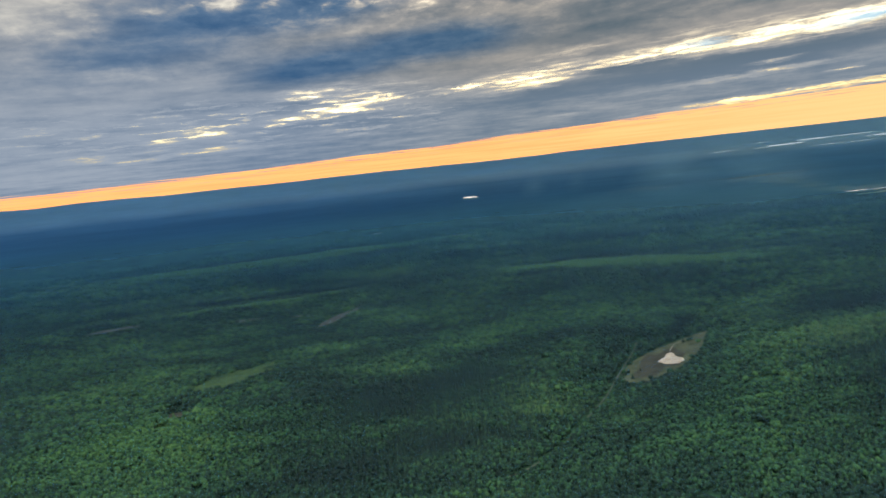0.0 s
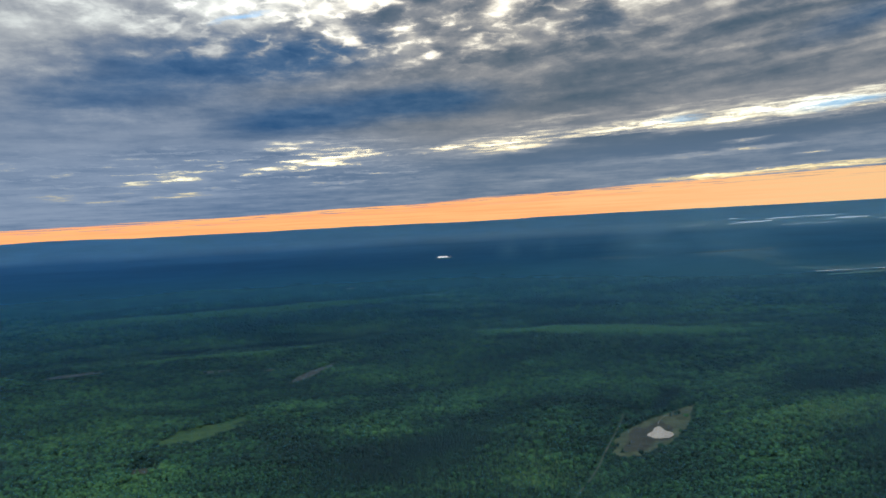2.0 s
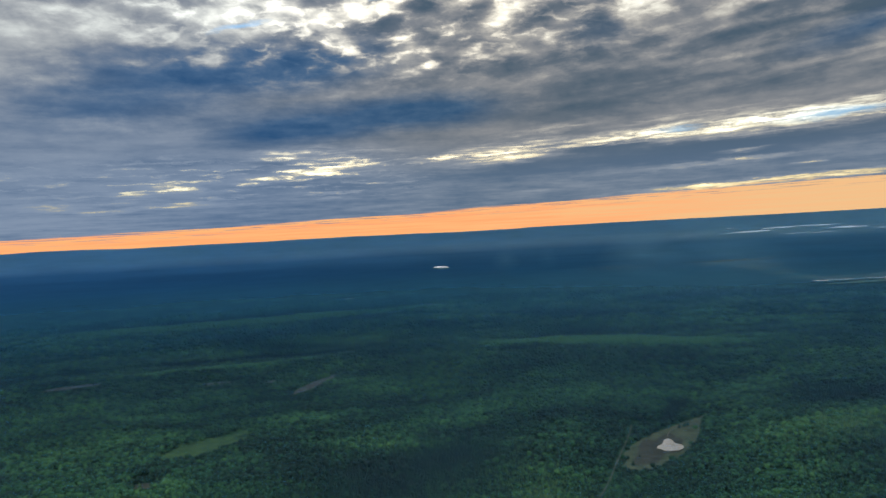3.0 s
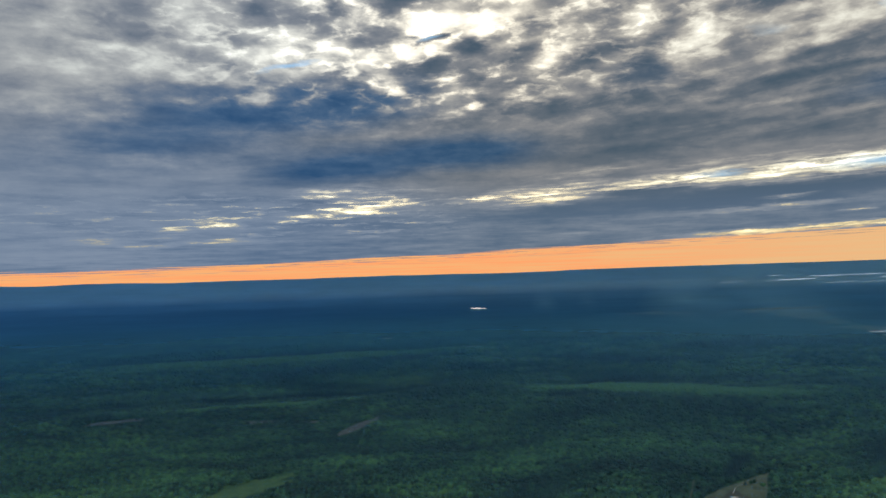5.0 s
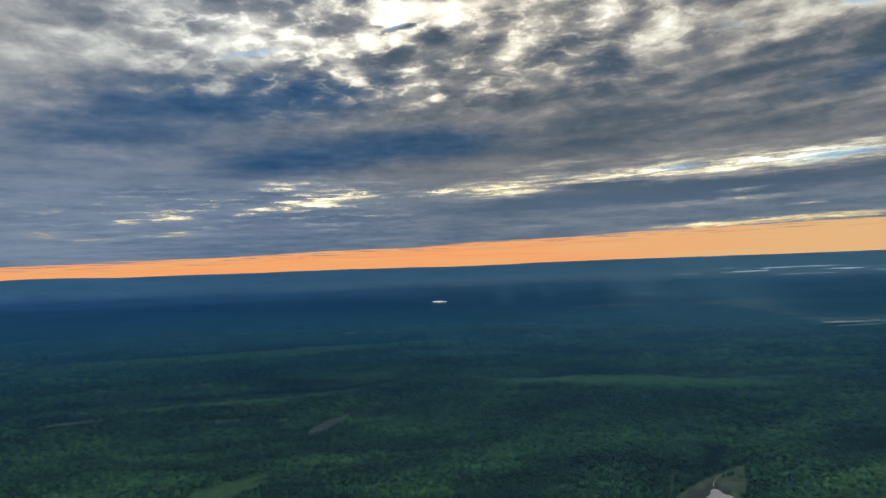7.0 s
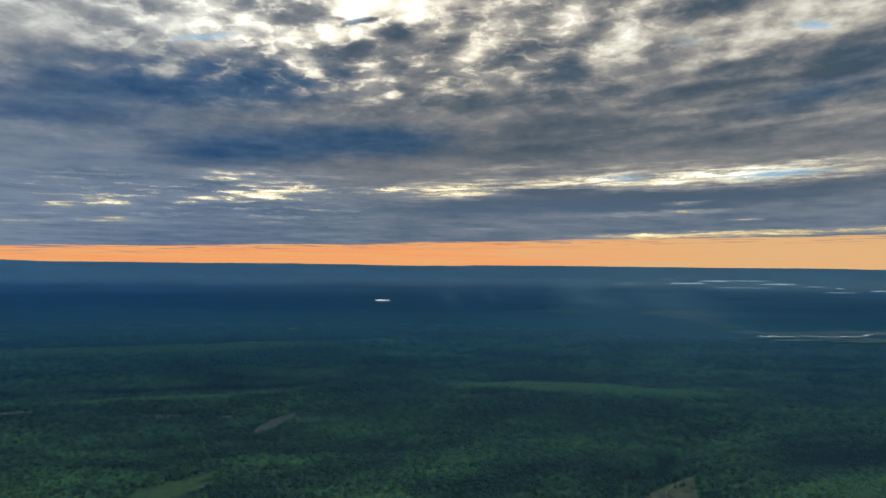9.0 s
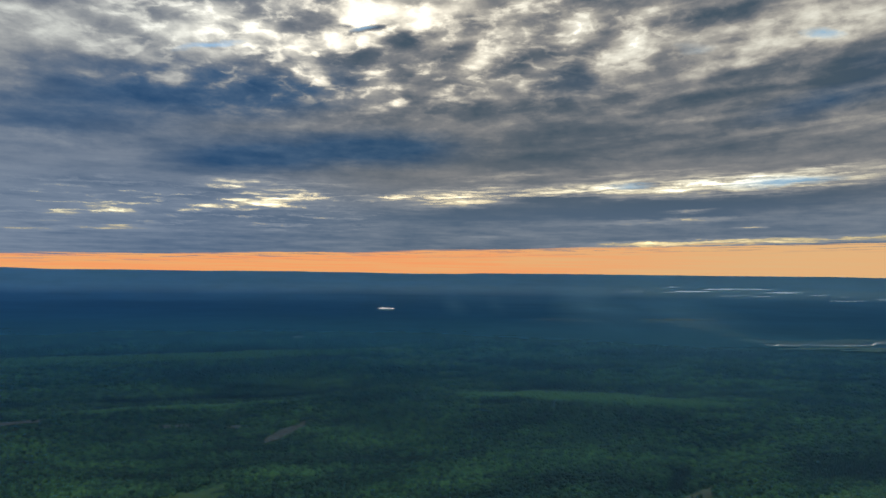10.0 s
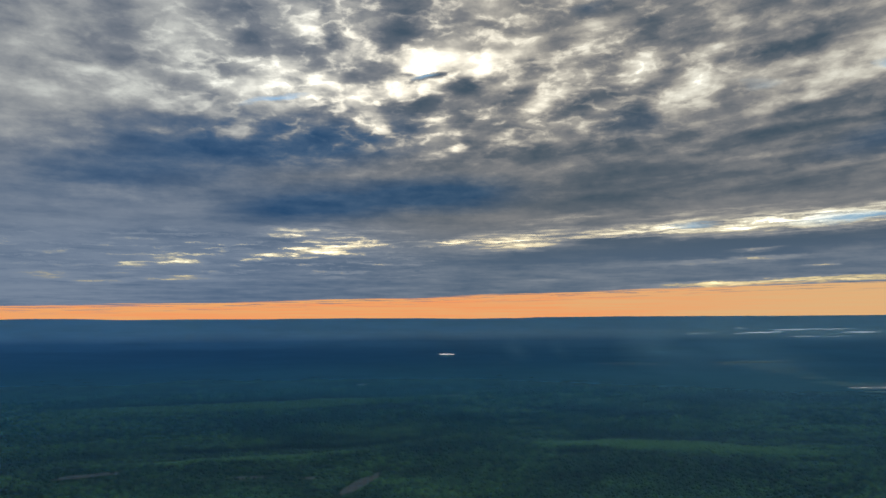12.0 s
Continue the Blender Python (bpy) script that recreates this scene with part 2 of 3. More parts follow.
    folds = n.noise(n.vmath("ADD", n.vmath("MULTIPLY", seen, (0.30, 0.66, 1)), n.vmath("MULTIPLY", curl, (0.9, 0.9, 0))), 1.3, 4, 0.48).outputs["Fac"]
    rims = n.math("MULTIPLY", n.ramp(n.math("ABSOLUTE", n.math("SUBTRACT", folds, 0.5)), 0.11, 0.0), n.ramp(n.math("ADD", cells, puffs), -0.10, 0.16))
    away = n.math("SQRT", n.math("ADD", n.math("POWER", n.math("DIVIDE", n.math("SUBTRACT", az, SUN_AZ + 3), 30), 2), n.math("POWER", n.math("DIVIDE", n.math("SUBTRACT", el, SUN_EL), 9), 2)))
    glow = n.ramp(away, 1.3, 0)
    # how much light comes through
    light = n.spots(torn, [(*row[:5], 0.85 * row[5]) for row in LIGHT_WEST])
    for rows in (LIGHT_SUNWARD, LIGHT_UNDER_SUN, LIGHT_EAST, LIGHT_FAR_EAST):
        light = n.spots(torn, rows, light)
    light = n.math("MULTIPLY", light, n.math("MULTIPLY_ADD", puffs, 1.9, 0.8))
    light = n.math("SUBTRACT", 1.0, n.math("POWER", 2.718, n.math("MULTIPLY", light, -0.75)))
    bright = n.spots(torn, FINE_STREAKS, n.spots(torn, STREAKS, 0.0, light))
    bright = n.math("MULTIPLY", bright, n.ramp(fibres, 0.30, 0.66, 0.18, 1.0))
    bright = n.math("MULTIPLY", bright, n.ramp(threads, 0.36, 0.64, n.ramp(az, -2, 12, 0.45, 0.60), n.ramp(az, -2, 12, 0.80, 1.15)))
    t = n.math("MULTIPLY_ADD", large, 0.35, n.ramp(el, 4, 17, 0.30, 0.38))
    t = n.math("MULTIPLY_ADD", n.ramp(az, -8, -24), 0.10, t)
    t = n.math("MULTIPLY_ADD", cells, n.ramp(el, 5, 20, 0.14, 0.24), t)
    t = n.math("MULTIPLY_ADD", puffs, n.math("MULTIPLY", n.ramp(el, 5, 15, 0.15, 0.64), n.ramp(az, -4, -18, 1.0, 0.42)), t)
    t = n.math("MULTIPLY_ADD", wisps, n.ramp(el, 14, 4, 0.22, 0.42), t)
    t = n.math("MULTIPLY_ADD", n.math("SUBTRACT", lumps, 0.45), n.math("MULTIPLY", high, n.ramp(glow, 0, 0.8, 0.25, 0.7)), t)
    t = n.math("MULTIPLY_ADD", glow, 0.19, t)
    t = n.math("MULTIPLY_ADD", rolls, n.math("MULTIPLY", n.math("MULTIPLY", n.ramp(az, 5, 15), n.ramp(el, 7.5, 10.5)), 0.75), t)
    t = n.math("MULTIPLY_ADD", fine, n.ramp(el, 6, 13, 0.10, 0.19), t)
    # lit seams between the lumps round the sun
    t = n.math("MULTIPLY_ADD", rims, n.math("MULTIPLY", high, n.ramp(glow, 0.1, 0.8, 0.02, 0.30)), t)
    # low bars of light in the west
    veils = n.math("MULTIPLY", n.ramp(fibres, 0.50, 0.68), n.math("MULTIPLY", n.ramp(el, 2.6, 4.5), n.ramp(el, 7.6, 5.5)))
    t = n.math("MULTIPLY_ADD", veils, n.math("MULTIPLY", n.ramp(az, -30, -8, 0.20, 0.42), n.ramp(az, 6, -2)), t)
    t = n.math("ADD", t, n.math("ADD", n.math("MULTIPLY", light, 0.9), bright))
    t = n.math("MULTIPLY_ADD", n.spots(torn, LUMPS, 0.0, t), 0.75, t)
    t = n.spots(torn, BANKS, t)
    blue = n.math("MULTIPLY", n.spots(torn, BLUE_SHADE, 0.0, t), 1.25, clamp=True)
    t = n.math("MULTIPLY_ADD", blue, -0.16, t)
    tones = n.add("ValToRGB", {"Fac": n.math("MULTIPLY", t, 0.7)})
    e = tones.color_ramp.elements
    e[0].position, e[0].color = 0.0, rgb(0.062, 0.092, 0.125)
    e[1].position, e[1].color = 1.0, rgb(1.9, 1.8, 1.55)
    for at, tone in ((0.15, rgb(0.110, 0.131, 0.158)), (0.30, rgb(0.212, 0.214, 0.222)), (0.45, rgb(0.385, 0.362, 0.325)), (0.60, rgb(0.64, 0.595, 0.49)), (0.78, rgb(0.95, 0.89, 0.72))):
        e.new(at).color = tone
    colour = tones.outputs["Color"]
    slate = n.mix(n.ramp(t, 0.1, 0.55), rgb(0.080, 0.122, 0.184), rgb(0.21, 0.24, 0.285))
    colour = n.mix(n.math("MULTIPLY", n.ramp(el, n.ramp(az, 5, -20, 8, 15), 4), n.ramp(t, 0.75, 0.5)), colour, slate)
    colour = n.mix(n.math("MULTIPLY", n.ramp(el, 9, 5), n.ramp(t, 0.5, 0.8)), colour, n.mix(n.ramp(el, 3.3, 4.5), rgb(1.0, 0.86, 0.58), rgb(1.0, 0.93, 0.74)), "MULTIPLY")
    colour = n.mix(n.math("MULTIPLY", blue, n.ramp(t, 0.62, 0.25)), colour, n.mix(n.ramp(t, 0.0, 0.45), rgb(0.020, 0.062, 0.132), rgb(0.075, 0.125, 0.195)))
    colour = n.mix(n.math("MULTIPLY", n.spots(torn, HOLES, 0.0, blue), 1.1, clamp=True), colour, rgb(0.27, 0.45, 0.62))
    # bluer away from the sun, creamy round it
    colour = n.mix(1.0, colour, n.mix(n.ramp(az, -14, 10), rgb(0.93, 1.0, 1.09), rgb(1.02, 1.0, 0.96)), "MULTIPLY")
    # clear air under the layer's far edge
    lines = n.noise(n.vmath("MULTIPLY", seen, (0.05, 2.4, 1)), 2.0, 7, 0.65).outputs["Fac"]
    edge = n.math("MULTIPLY_ADD", n.math("SUBTRACT", lines, 0.5), 0.9, el)
    top = n.ramp(az, -32, 40, 1.30, 2.72)
    band = n.ramp(n.math("SUBTRACT", edge, top), 0.09, -0.05)
    thin = n.noise(n.vmath("MULTIPLY", seen, (0.11, 5.0, 1)), 2.4, 5, 0.6).outputs["Fac"]
    band = n.math("MULTIPLY", band, n.math("SUBTRACT", 1.0, n.math("MULTIPLY", n.ramp(thin, 0.53, 0.62, 0.0, 0.75), n.ramp(n.math("SUBTRACT", top, el), 0.75, 0.05))))
    warm = n.mix(n.ramp(az, -2, 32), rgb(0.84, 0.40, 0.15), rgb(0.74, 0.44, 0.20))
    warm = n.mix(n.math("MULTIPLY", n.ramp(lines, 0.35, 0.65), n.ramp(az, 34, 8, 0.15, 0.9)), warm, rgb(0.91, 0.32, 0.12))
    colour = n.mix(band, colour, warm)
    # the unseen sky overhead and behind is made brighter to light the land
    colour = n.mix(n.ramp(el, 26, 50), colour, rgb(1.15, 1.38, 1.58))
    behind = n.math("MULTIPLY", n.ramp(y, 500, -2500), n.ramp(el, 2, 12))
    colour = n.mix(n.math("MULTIPLY", behind, 0.7), colour, rgb(1.02, 1.26, 1.46))
    emit = n.add("Emission", {"Color": colour}).outputs[0]
    clear = n.math("MULTIPLY", n.math("MULTIPLY", n.ramp(t, 0.5, 1.2), 0.2), n.math("SUBTRACT", 1.0, band))
    both = n.add("MixShader", {0: clear, 1: emit, 2: n.add("BsdfTransparent").outputs[0]}).outputs[0]
    material = n.out(both)
    material.cycles.emission_sampling = "NONE"
    return material


# Forest stands on the plan: x, y, half length, half width, turn, weight
# dark rows along the valley and above the clearings also imitate shade
CONIFER_SHADE_STANDS = [(-70, 860, 250, 130, 15, 0.7), (585, 1060, 170, 150, 30, 1.0), (330, 1590, 60, 12, -8, 1.3), (520, 1565, 75, 12, -8, 1.3), (190, 1520, 80, 40, 0, 1.7), (120, 1370, 140, 70, 20, 0.6), (60, 1010, 200, 80, 60, 0.6),
                  (-60, 690, 160, 60, 20, 0.7), (420, 715, 150, 80, 60, 0.8), (-450, 1780, 520, 45, 15, 1.4), (-297, 1535, 38, 12, 0, 1.2), (-402, 1535, 62, 13, 8, 1.0), (-185, 1480, 90, 14, 70, 1.2), (-50, 1960, 420, 45, 8, 0.6), (-450, 2640, 900, 130, 16, 1.2), (-500, 2850, 900, 120, 5, 0.9),
                  (900, 2500, 700, 130, -5, 0.4), (350, 2080, 700, 90, 4, 0.4), (-336, 880, 45, 18, 10, 0.7), (350, 1135, 115, 15, 56, 1.3)]
LEAFY_STANDS = [(380, 1540, 340, 62, -7, 2.0), (-420, 1575, 420, 45, 15, 1.3), (-350, 780, 160, 120, 0, 0.25), (200, 650, 90, 90, 0, 0.25), (-500, 2330, 900, 120, 16, 1.6), (120, 1180, 160, 70, 0, 0.5),
                (-500, 1300, 300, 120, 10, 0.4), (800, 1900, 420, 110, -8, 0.5)]


def forest_colour(n, spread):
    """Leaf colour that follows the stands; spread is a number from 0 to 1 that differs from tree to tree."""
    here = n.add("NewGeometry").outputs["Position"]
    stand = n.noise(here, 0.0035, 4, 0.55).outputs["Fac"]
    patch = n.noise(n.vmath("MULTIPLY", here, (0.5, 1.6, 1.0)), 0.010, 5, 0.62).outputs["Fac"]
    flat = n.vmath("MULTIPLY", here, (1, 1, 0))
    t = n.math("MULTIPLY_ADD", n.math("SUBTRACT", patch, 0.5), 1.0, n.math("MULTIPLY_ADD", stand, 1.25, -0.13))
    t = n.math("MULTIPLY_ADD", n.math("SUBTRACT", spread, 0.5), 0.48, t)
    t = n.spots(flat, [(x, y, a, b, r, 0.5 * w) for x, y, a, b, r, w in LEAFY_STANDS], t)
    # conifers darken the colour, with the painted valley and clearing shade
    t = n.spots(flat, [(x, y, a, b, r, -0.36 * w) for x, y, a, b, r, w in CONIFER_SHADE_STANDS], t)
    ramp = n.add("ValToRGB", {"Fac": t})
    e = ramp.color_ramp.elements
    e[0].position, e[0].color = 0.08, rgb(0.011, 0.028, 0.025)
    e[1].position, e[1].color = 0.92, rgb(0.098, 0.205, 0.060)
    e.new(0.45).color = rgb(0.018, 0.055, 0.033)
    e.new(0.65).color = rgb(0.042, 0.120, 0.046)
    return ramp.outputs["Color"]


def leaf_material(name, tint):
    n = Nodes(name)
    geometry = n.add("NewGeometry")
    spread = n.math("FRACT", n.math("ADD", geometry.outputs["Random Per Island"], n.add("ObjectInfo").outputs["Random"]))
    colour = n.mix(1.0, forest_colour(n, spread), tint, "MULTIPLY")
    speck = n.noise(geometry.outputs["Position"], 1.3, 3, 0.7)
    colour = n.mix(n.ramp(speck.outputs["Fac"], 0.35, 0.7), n.mix(0.3, colour, rgb(0.015, 0.035, 0.02)), colour)
    bump = n.add("Bump", {"Height": speck.outputs["Fac"], "Strength": 0.9, "Distance": 0.6}).outputs[0]
    shader = n.add("BsdfPrincipled", {"Base Color": colour, "Roughness": 0.75, "Specular IOR Level": 0.2, "Normal": bump})
    return n.out(shader.outputs[0])


def land_material(name, far):
    n = Nodes(name)
    here = n.add("NewGeometry").outputs["Position"]
    crowns = n.add("TexVoronoi", {"Vector": n.vmath("MULTIPLY", here, (1, 1, 0)), "Scale": 0.14, "Randomness": 1.0})
    colour = forest_colour(n, n.add("SeparateColor", {0: crowns.outputs["Color"]}).outputs[0])
    # noise that paints canopy self-shading into the colour, and bumps the land
    canopy_shade = n.noise(n.vmath("MULTIPLY", here, (0.35, 0.35, 3.0)) if far else here, 0.05, 6, 0.7)
    colour = n.mix(n.ramp(canopy_shade.outputs["Fac"], 0.36, 0.7), n.mix(0.45, colour, rgb(0.008, 0.022, 0.016)), n.mix(0.35, colour, rgb(0.10, 0.22, 0.09)))
    bump = n.add("Bump", {"Height": n.math("SUBTRACT", canopy_shade.outputs["Fac"], crowns.outputs["Distance"]), "Strength": 1.0, "Distance": 5.0}).outputs[0]
    shader = n.add("BsdfPrincipled", {"Base Color": colour, "Roughness": 0.9, "Specular IOR Level": 0.1, "Normal": bump}).outputs[0]
    return n.out(shader)


def haze_material():
    """Distance haze painted as a blue sheet, lit by the sky, denser far off."""
    n = Nodes("thin_mist")
    here = n.add("NewGeometry").outputs["Position"]
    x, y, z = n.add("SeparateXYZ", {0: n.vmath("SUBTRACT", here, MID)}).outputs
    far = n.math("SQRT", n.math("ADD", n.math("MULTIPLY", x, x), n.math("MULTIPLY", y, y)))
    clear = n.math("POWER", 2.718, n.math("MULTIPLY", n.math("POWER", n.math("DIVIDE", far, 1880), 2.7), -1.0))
    drift = n.noise(n.vmath("MULTIPLY", here, (0.3, 0.3, 2.0)), 0.006, 6, 0.62).outputs["Fac"]
    # paler, denser streaks painted for sunbeams under the bright gap in the clouds
    sunlit_haze = n.spots(n.vmath("MULTIPLY", here, (1, 1, 0)), [(1150, 3700, 230, 1500, -17, 0.6), (1420, 3350, 330, 1300, -21, 0.45), (500, 3900, 80, 900, -8, 0.3), (720, 3900, 60, 900, -11, 0.15), (800, 1900, 800, 1700, -26, 0.25)])
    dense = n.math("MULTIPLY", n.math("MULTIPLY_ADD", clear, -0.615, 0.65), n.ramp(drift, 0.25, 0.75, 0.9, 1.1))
    dense = n.math("MULTIPLY_ADD", sunlit_haze, 0.12, dense)
    # sheet thinned over the fields and the river, so that they show brighter
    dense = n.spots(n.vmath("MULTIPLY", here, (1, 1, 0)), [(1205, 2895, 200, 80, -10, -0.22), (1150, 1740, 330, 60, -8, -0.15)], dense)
    # haze colour by distance, palest at the horizon
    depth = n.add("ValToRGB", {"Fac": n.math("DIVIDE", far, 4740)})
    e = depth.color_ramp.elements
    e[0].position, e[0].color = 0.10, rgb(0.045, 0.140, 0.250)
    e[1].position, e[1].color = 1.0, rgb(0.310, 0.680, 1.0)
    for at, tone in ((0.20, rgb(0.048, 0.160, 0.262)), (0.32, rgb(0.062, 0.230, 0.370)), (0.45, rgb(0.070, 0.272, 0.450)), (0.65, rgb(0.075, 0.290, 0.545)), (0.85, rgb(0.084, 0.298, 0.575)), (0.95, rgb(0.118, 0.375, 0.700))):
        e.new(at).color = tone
    tone = n.mix(sunlit_haze, depth.outputs["Color"], rgb(0.26, 0.60, 0.86))
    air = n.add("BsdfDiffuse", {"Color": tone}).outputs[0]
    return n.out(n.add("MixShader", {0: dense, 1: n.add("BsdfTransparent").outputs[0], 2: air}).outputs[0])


def plain_material(name, a, b, scale, rough=0.9, bump=0.3):
    n = Nodes(name)
    here = n.add("NewGeometry").outputs["Position"]
    coarse, fine = n.noise(here, scale, 5, 0.6).outputs["Fac"], n.noise(here, scale * 9, 4, 0.65).outputs["Fac"]
    mixed = n.ramp(n.math("MULTIPLY_ADD", fine, 0.4, n.math("MULTIPLY", coarse, 0.6)), 0.36, 0.64)
    normal = n.add("Bump", {"Height": fine, "Strength": bump, "Distance": 0.5}).outputs[0]
    shader = n.add("BsdfPrincipled", {"Base Color": n.mix(mixed, rgb(*a), rgb(*b)), "Roughness": rough, "Specular IOR Level": 0.2, "Normal": normal}).outputs[0]
    return n.out(shader)


def water_material(name, slant, metal):
    n = Nodes(name)
    here = n.add("NewGeometry").outputs["Position"]
    # small ripples, plus a fixed slant added to mirror higher, brighter sky
    ripple = n.vmath("MULTIPLY", n.vmath("SUBTRACT", n.noise(here, 0.4, 4, 0.6).outputs["Color"], (0.5, 0.5, 0.5)), (0.05, 0.05, 0))
    slope = n.vmath("NORMALIZE", n.vmath("ADD", n.add("NewGeometry").outputs["Normal"], n.vmath("ADD", ripple, (0.0, -slant, 0.0))))
    # pale metal colour added to strengthen the mirrored sky
    deep = n.mix(metal, n.mix(n.noise(here, 0.03, 3).outputs["Fac"], rgb(0.02, 0.03, 0.03), rgb(0.05, 0.05, 0.04)), rgb(0.92, 0.88, 0.83))
    return n.out(n.add("BsdfPrincipled", {"Base Color": deep, "Metallic": metal, "Roughness": 0.25, "IOR": 1.33, "Specular IOR Level": 0.5, "Normal": slope}).outputs[0])


def water_glow_material(name, tone):
    """Water of the backdrop; emission stands in for the sky it would mirror."""
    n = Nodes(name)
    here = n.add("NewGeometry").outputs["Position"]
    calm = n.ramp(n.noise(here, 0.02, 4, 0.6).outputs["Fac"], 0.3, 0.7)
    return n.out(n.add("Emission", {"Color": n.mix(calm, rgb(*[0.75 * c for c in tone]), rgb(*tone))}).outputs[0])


CLOUD = cloud_material()
LEAF = leaf_material("broad_leaves", rgb(1.0, 1.0, 1.0))
NEEDLE = leaf_material("needles", rgb(1.35, 1.05, 1.15))
BARK = plain_material("bark", (0.10, 0.075, 0.055), (0.19, 0.16, 0.13), 3.0)
LAND = land_material("forest_land", False)
FAR_LAND = land_material("hazy_land", True)
HAZE = haze_material()
WATER = water_material("water", 0.2, 0.85)
# far lakes and river glow in place of mirrored sky
WATER_GLOW = water_glow_material("lake_in_the_light", (2.0, 1.9, 1.75))
FAR_WATER_GLOW = water_glow_material("silver_distance", (0.80, 0.88, 0.98))
MARSH = plain_material("marsh", (0.042, 0.044, 0.030), (0.085, 0.085, 0.052), 0.08)
REED = plain_material("reeds", (0.052, 0.075, 0.036), (0.13, 0.145, 0.075), 0.09)
MEADOW = plain_material("meadow_grass", (0.034, 0.085, 0.028), (0.080, 0.140, 0.042), 0.08)
DIRT = plain_material("bare_soil", (0.062, 0.070, 0.052), (0.165, 0.165, 0.130), 0.09)
TRACK_SOIL = plain_material("track_soil", (0.04, 0.06, 0.035), (0.125, 0.125, 0.09), 0.05)
# field colour raised past grass to carry the sunlight on far country
SUN_PAINTED_FIELD = plain_material("pale_field", (0.30, 0.45, 0.22), (0.78, 0.80, 0.42), 0.012)
FAR_SOIL = plain_material("far_soil", (0.12, 0.12, 0.09), (0.26, 0.23, 0.18), 0.02)


# ---- the shape of the land ----
def lattice(ix, iy, seed):
    h = (ix.astype(np.int64) * 374761393 + iy.astype(np.int64) * 668265263 + seed * 1442695041) & 0x7FFFFFFF
    h = ((h ^ (h >> 13)) * 1274126177) & 0x7FFFFFFF
    return ((h ^ (h >> 16)) & 0xFFFF) / 65535.0


def rough(x, y, size, seed, octaves=4):
    """Smooth noise from -1 to 1 over the plan."""
    total, weight, amp = 0.0, 0.0, 1.0
    for o in range(octaves):
        u, v = x / size, y / size
        iu, iv = np.floor(u), np.floor(v)
        fu, fv = u - iu, v - iv
        fu, fv = fu * fu * (3 - 2 * fu), fv * fv * (3 - 2 * fv)
        a, b = lattice(iu, iv, seed + o), lattice(iu + 1, iv, seed + o)
        c, d = lattice(iu, iv + 1, seed + o), lattice(iu + 1, iv + 1, seed + o)
        total = total + amp * ((a * (1 - fu) + b * fu) * (1 - fv) + (c * (1 - fu) + d * fu) * fv - 0.5) * 2
        weight, amp, size = weight + amp, amp * 0.5, size * 0.5
    return total / weight


# Hills and hollows: x, y, half length, half width, turn, height
HILLS = [(300, 1530, 260, 150, 5, 21), (190, 1370, 150, 110, 0, 10), (595, 850, 210, 160, 30, 34), (-100, 2150, 500, 130, 5, 12),
         (-330, 950, 260, 140, 30, 8), (700, 2050, 480, 120, 8, 22), (1100, 2900, 700, 200, 5, 26), (-500, 2900, 900, 160, 0, 26)]
# Ridges: crest from x, y to x, y, height, gentle width towards the river plain, steep width behind
RIDGES = [(-1300, 2150, 250, 2560, 22, 330, 120), (-850, 1440, 0, 1660, 21, 170, 50), (0, 1650, 760, 1550, 12, 150, 60)]
HOLLOWS = [(295, 1000, 200, 80, 50, 24), (480, 1270, 170, 90, 50, 18), (130, 790, 170, 50, 62, 12), (-250, 1500, 260, 80, 10, 14), (-700, 1950, 600, 120, -10, 16)]


def within(x, y, row):
    """Distance from the middle of an ellipse, 1 on its rim."""
    cx, cy, a, b, turn = row[:5]
    c, s = math.cos(radians(turn)), math.sin(radians(turn))
    return np.hypot(((x - cx) * c + (y - cy) * s) / a, ((y - cy) * c - (x - cx) * s) / b)


def height(x, y):
    x, y = np.asarray(x, float), np.asarray(y, float)
    far = np.hypot(x - MID.x, y - MID.y)
    z = HORIZON * (1 - np.clip(1 - (far / RIM) ** 3, 0, 1) ** (1 / 3))
    for row in HILLS:
        z = z + row[5] * np.exp(-within(x, y, row) ** 2)
    for ax, ay, bx, by, high, front, back in RIDGES:
        long = math.hypot(bx - ax, by - ay)
        ux, uy = (bx - ax) / long, (by - ay) / long
        on = (x - ax) * ux + (y - ay) * uy
        off = (y - ay) * ux - (x - ax) * uy + 25 * rough(x, y, 260, 15, 3)
        ends = np.exp(-(np.maximum(np.maximum(-on, on - long), 0) / 160) ** 2)
        z = z + high * ends * np.exp(-(off / np.where(off < 0, front, back)) ** 2)
    for row in HOLLOWS:
        z = z - row[5] * np.exp(-within(x, y, row) ** 2)
    calm = np.clip((RIM - far) / 900, 0.12, 1)
    z = z + calm * (7 * rough(x, y, 420, 3) + 2.0 * rough(x, y, 60, 9, 3))
    z = z + 8.0 * np.clip((far - 2650) / 150, 0, 1)
    wet = np.clip((1.5 - within(x, y, (297, 997, 140, 54, 50))) / 0.5, 0, 1)
    z = z * (1 - wet) - 19.0 * wet
    return z + (6 * rough(x, y, 1300, 5) + 6 * rough(x, y, 330, 8, 3)) * np.clip((far - 2500) / 1500, 0, 1)


def mesh_from(name, verts, faces, smooth=True):
    """A mesh from arrays; faces all have the same number of corners."""
    verts, faces = np.asarray(verts, np.float32), np.asarray(faces, np.int32)
    mesh = bpy.data.meshes.new(name)
    mesh.vertices.add(len(verts))
    mesh.vertices.foreach_set("co", verts.ravel())
    mesh.loops.add(faces.size)
    mesh.loops.foreach_set("vertex_index", faces.ravel())
    mesh.polygons.add(len(faces))
    mesh.polygons.foreach_set("loop_start", np.arange(0, faces.size, faces.shape[1], dtype=np.int32))
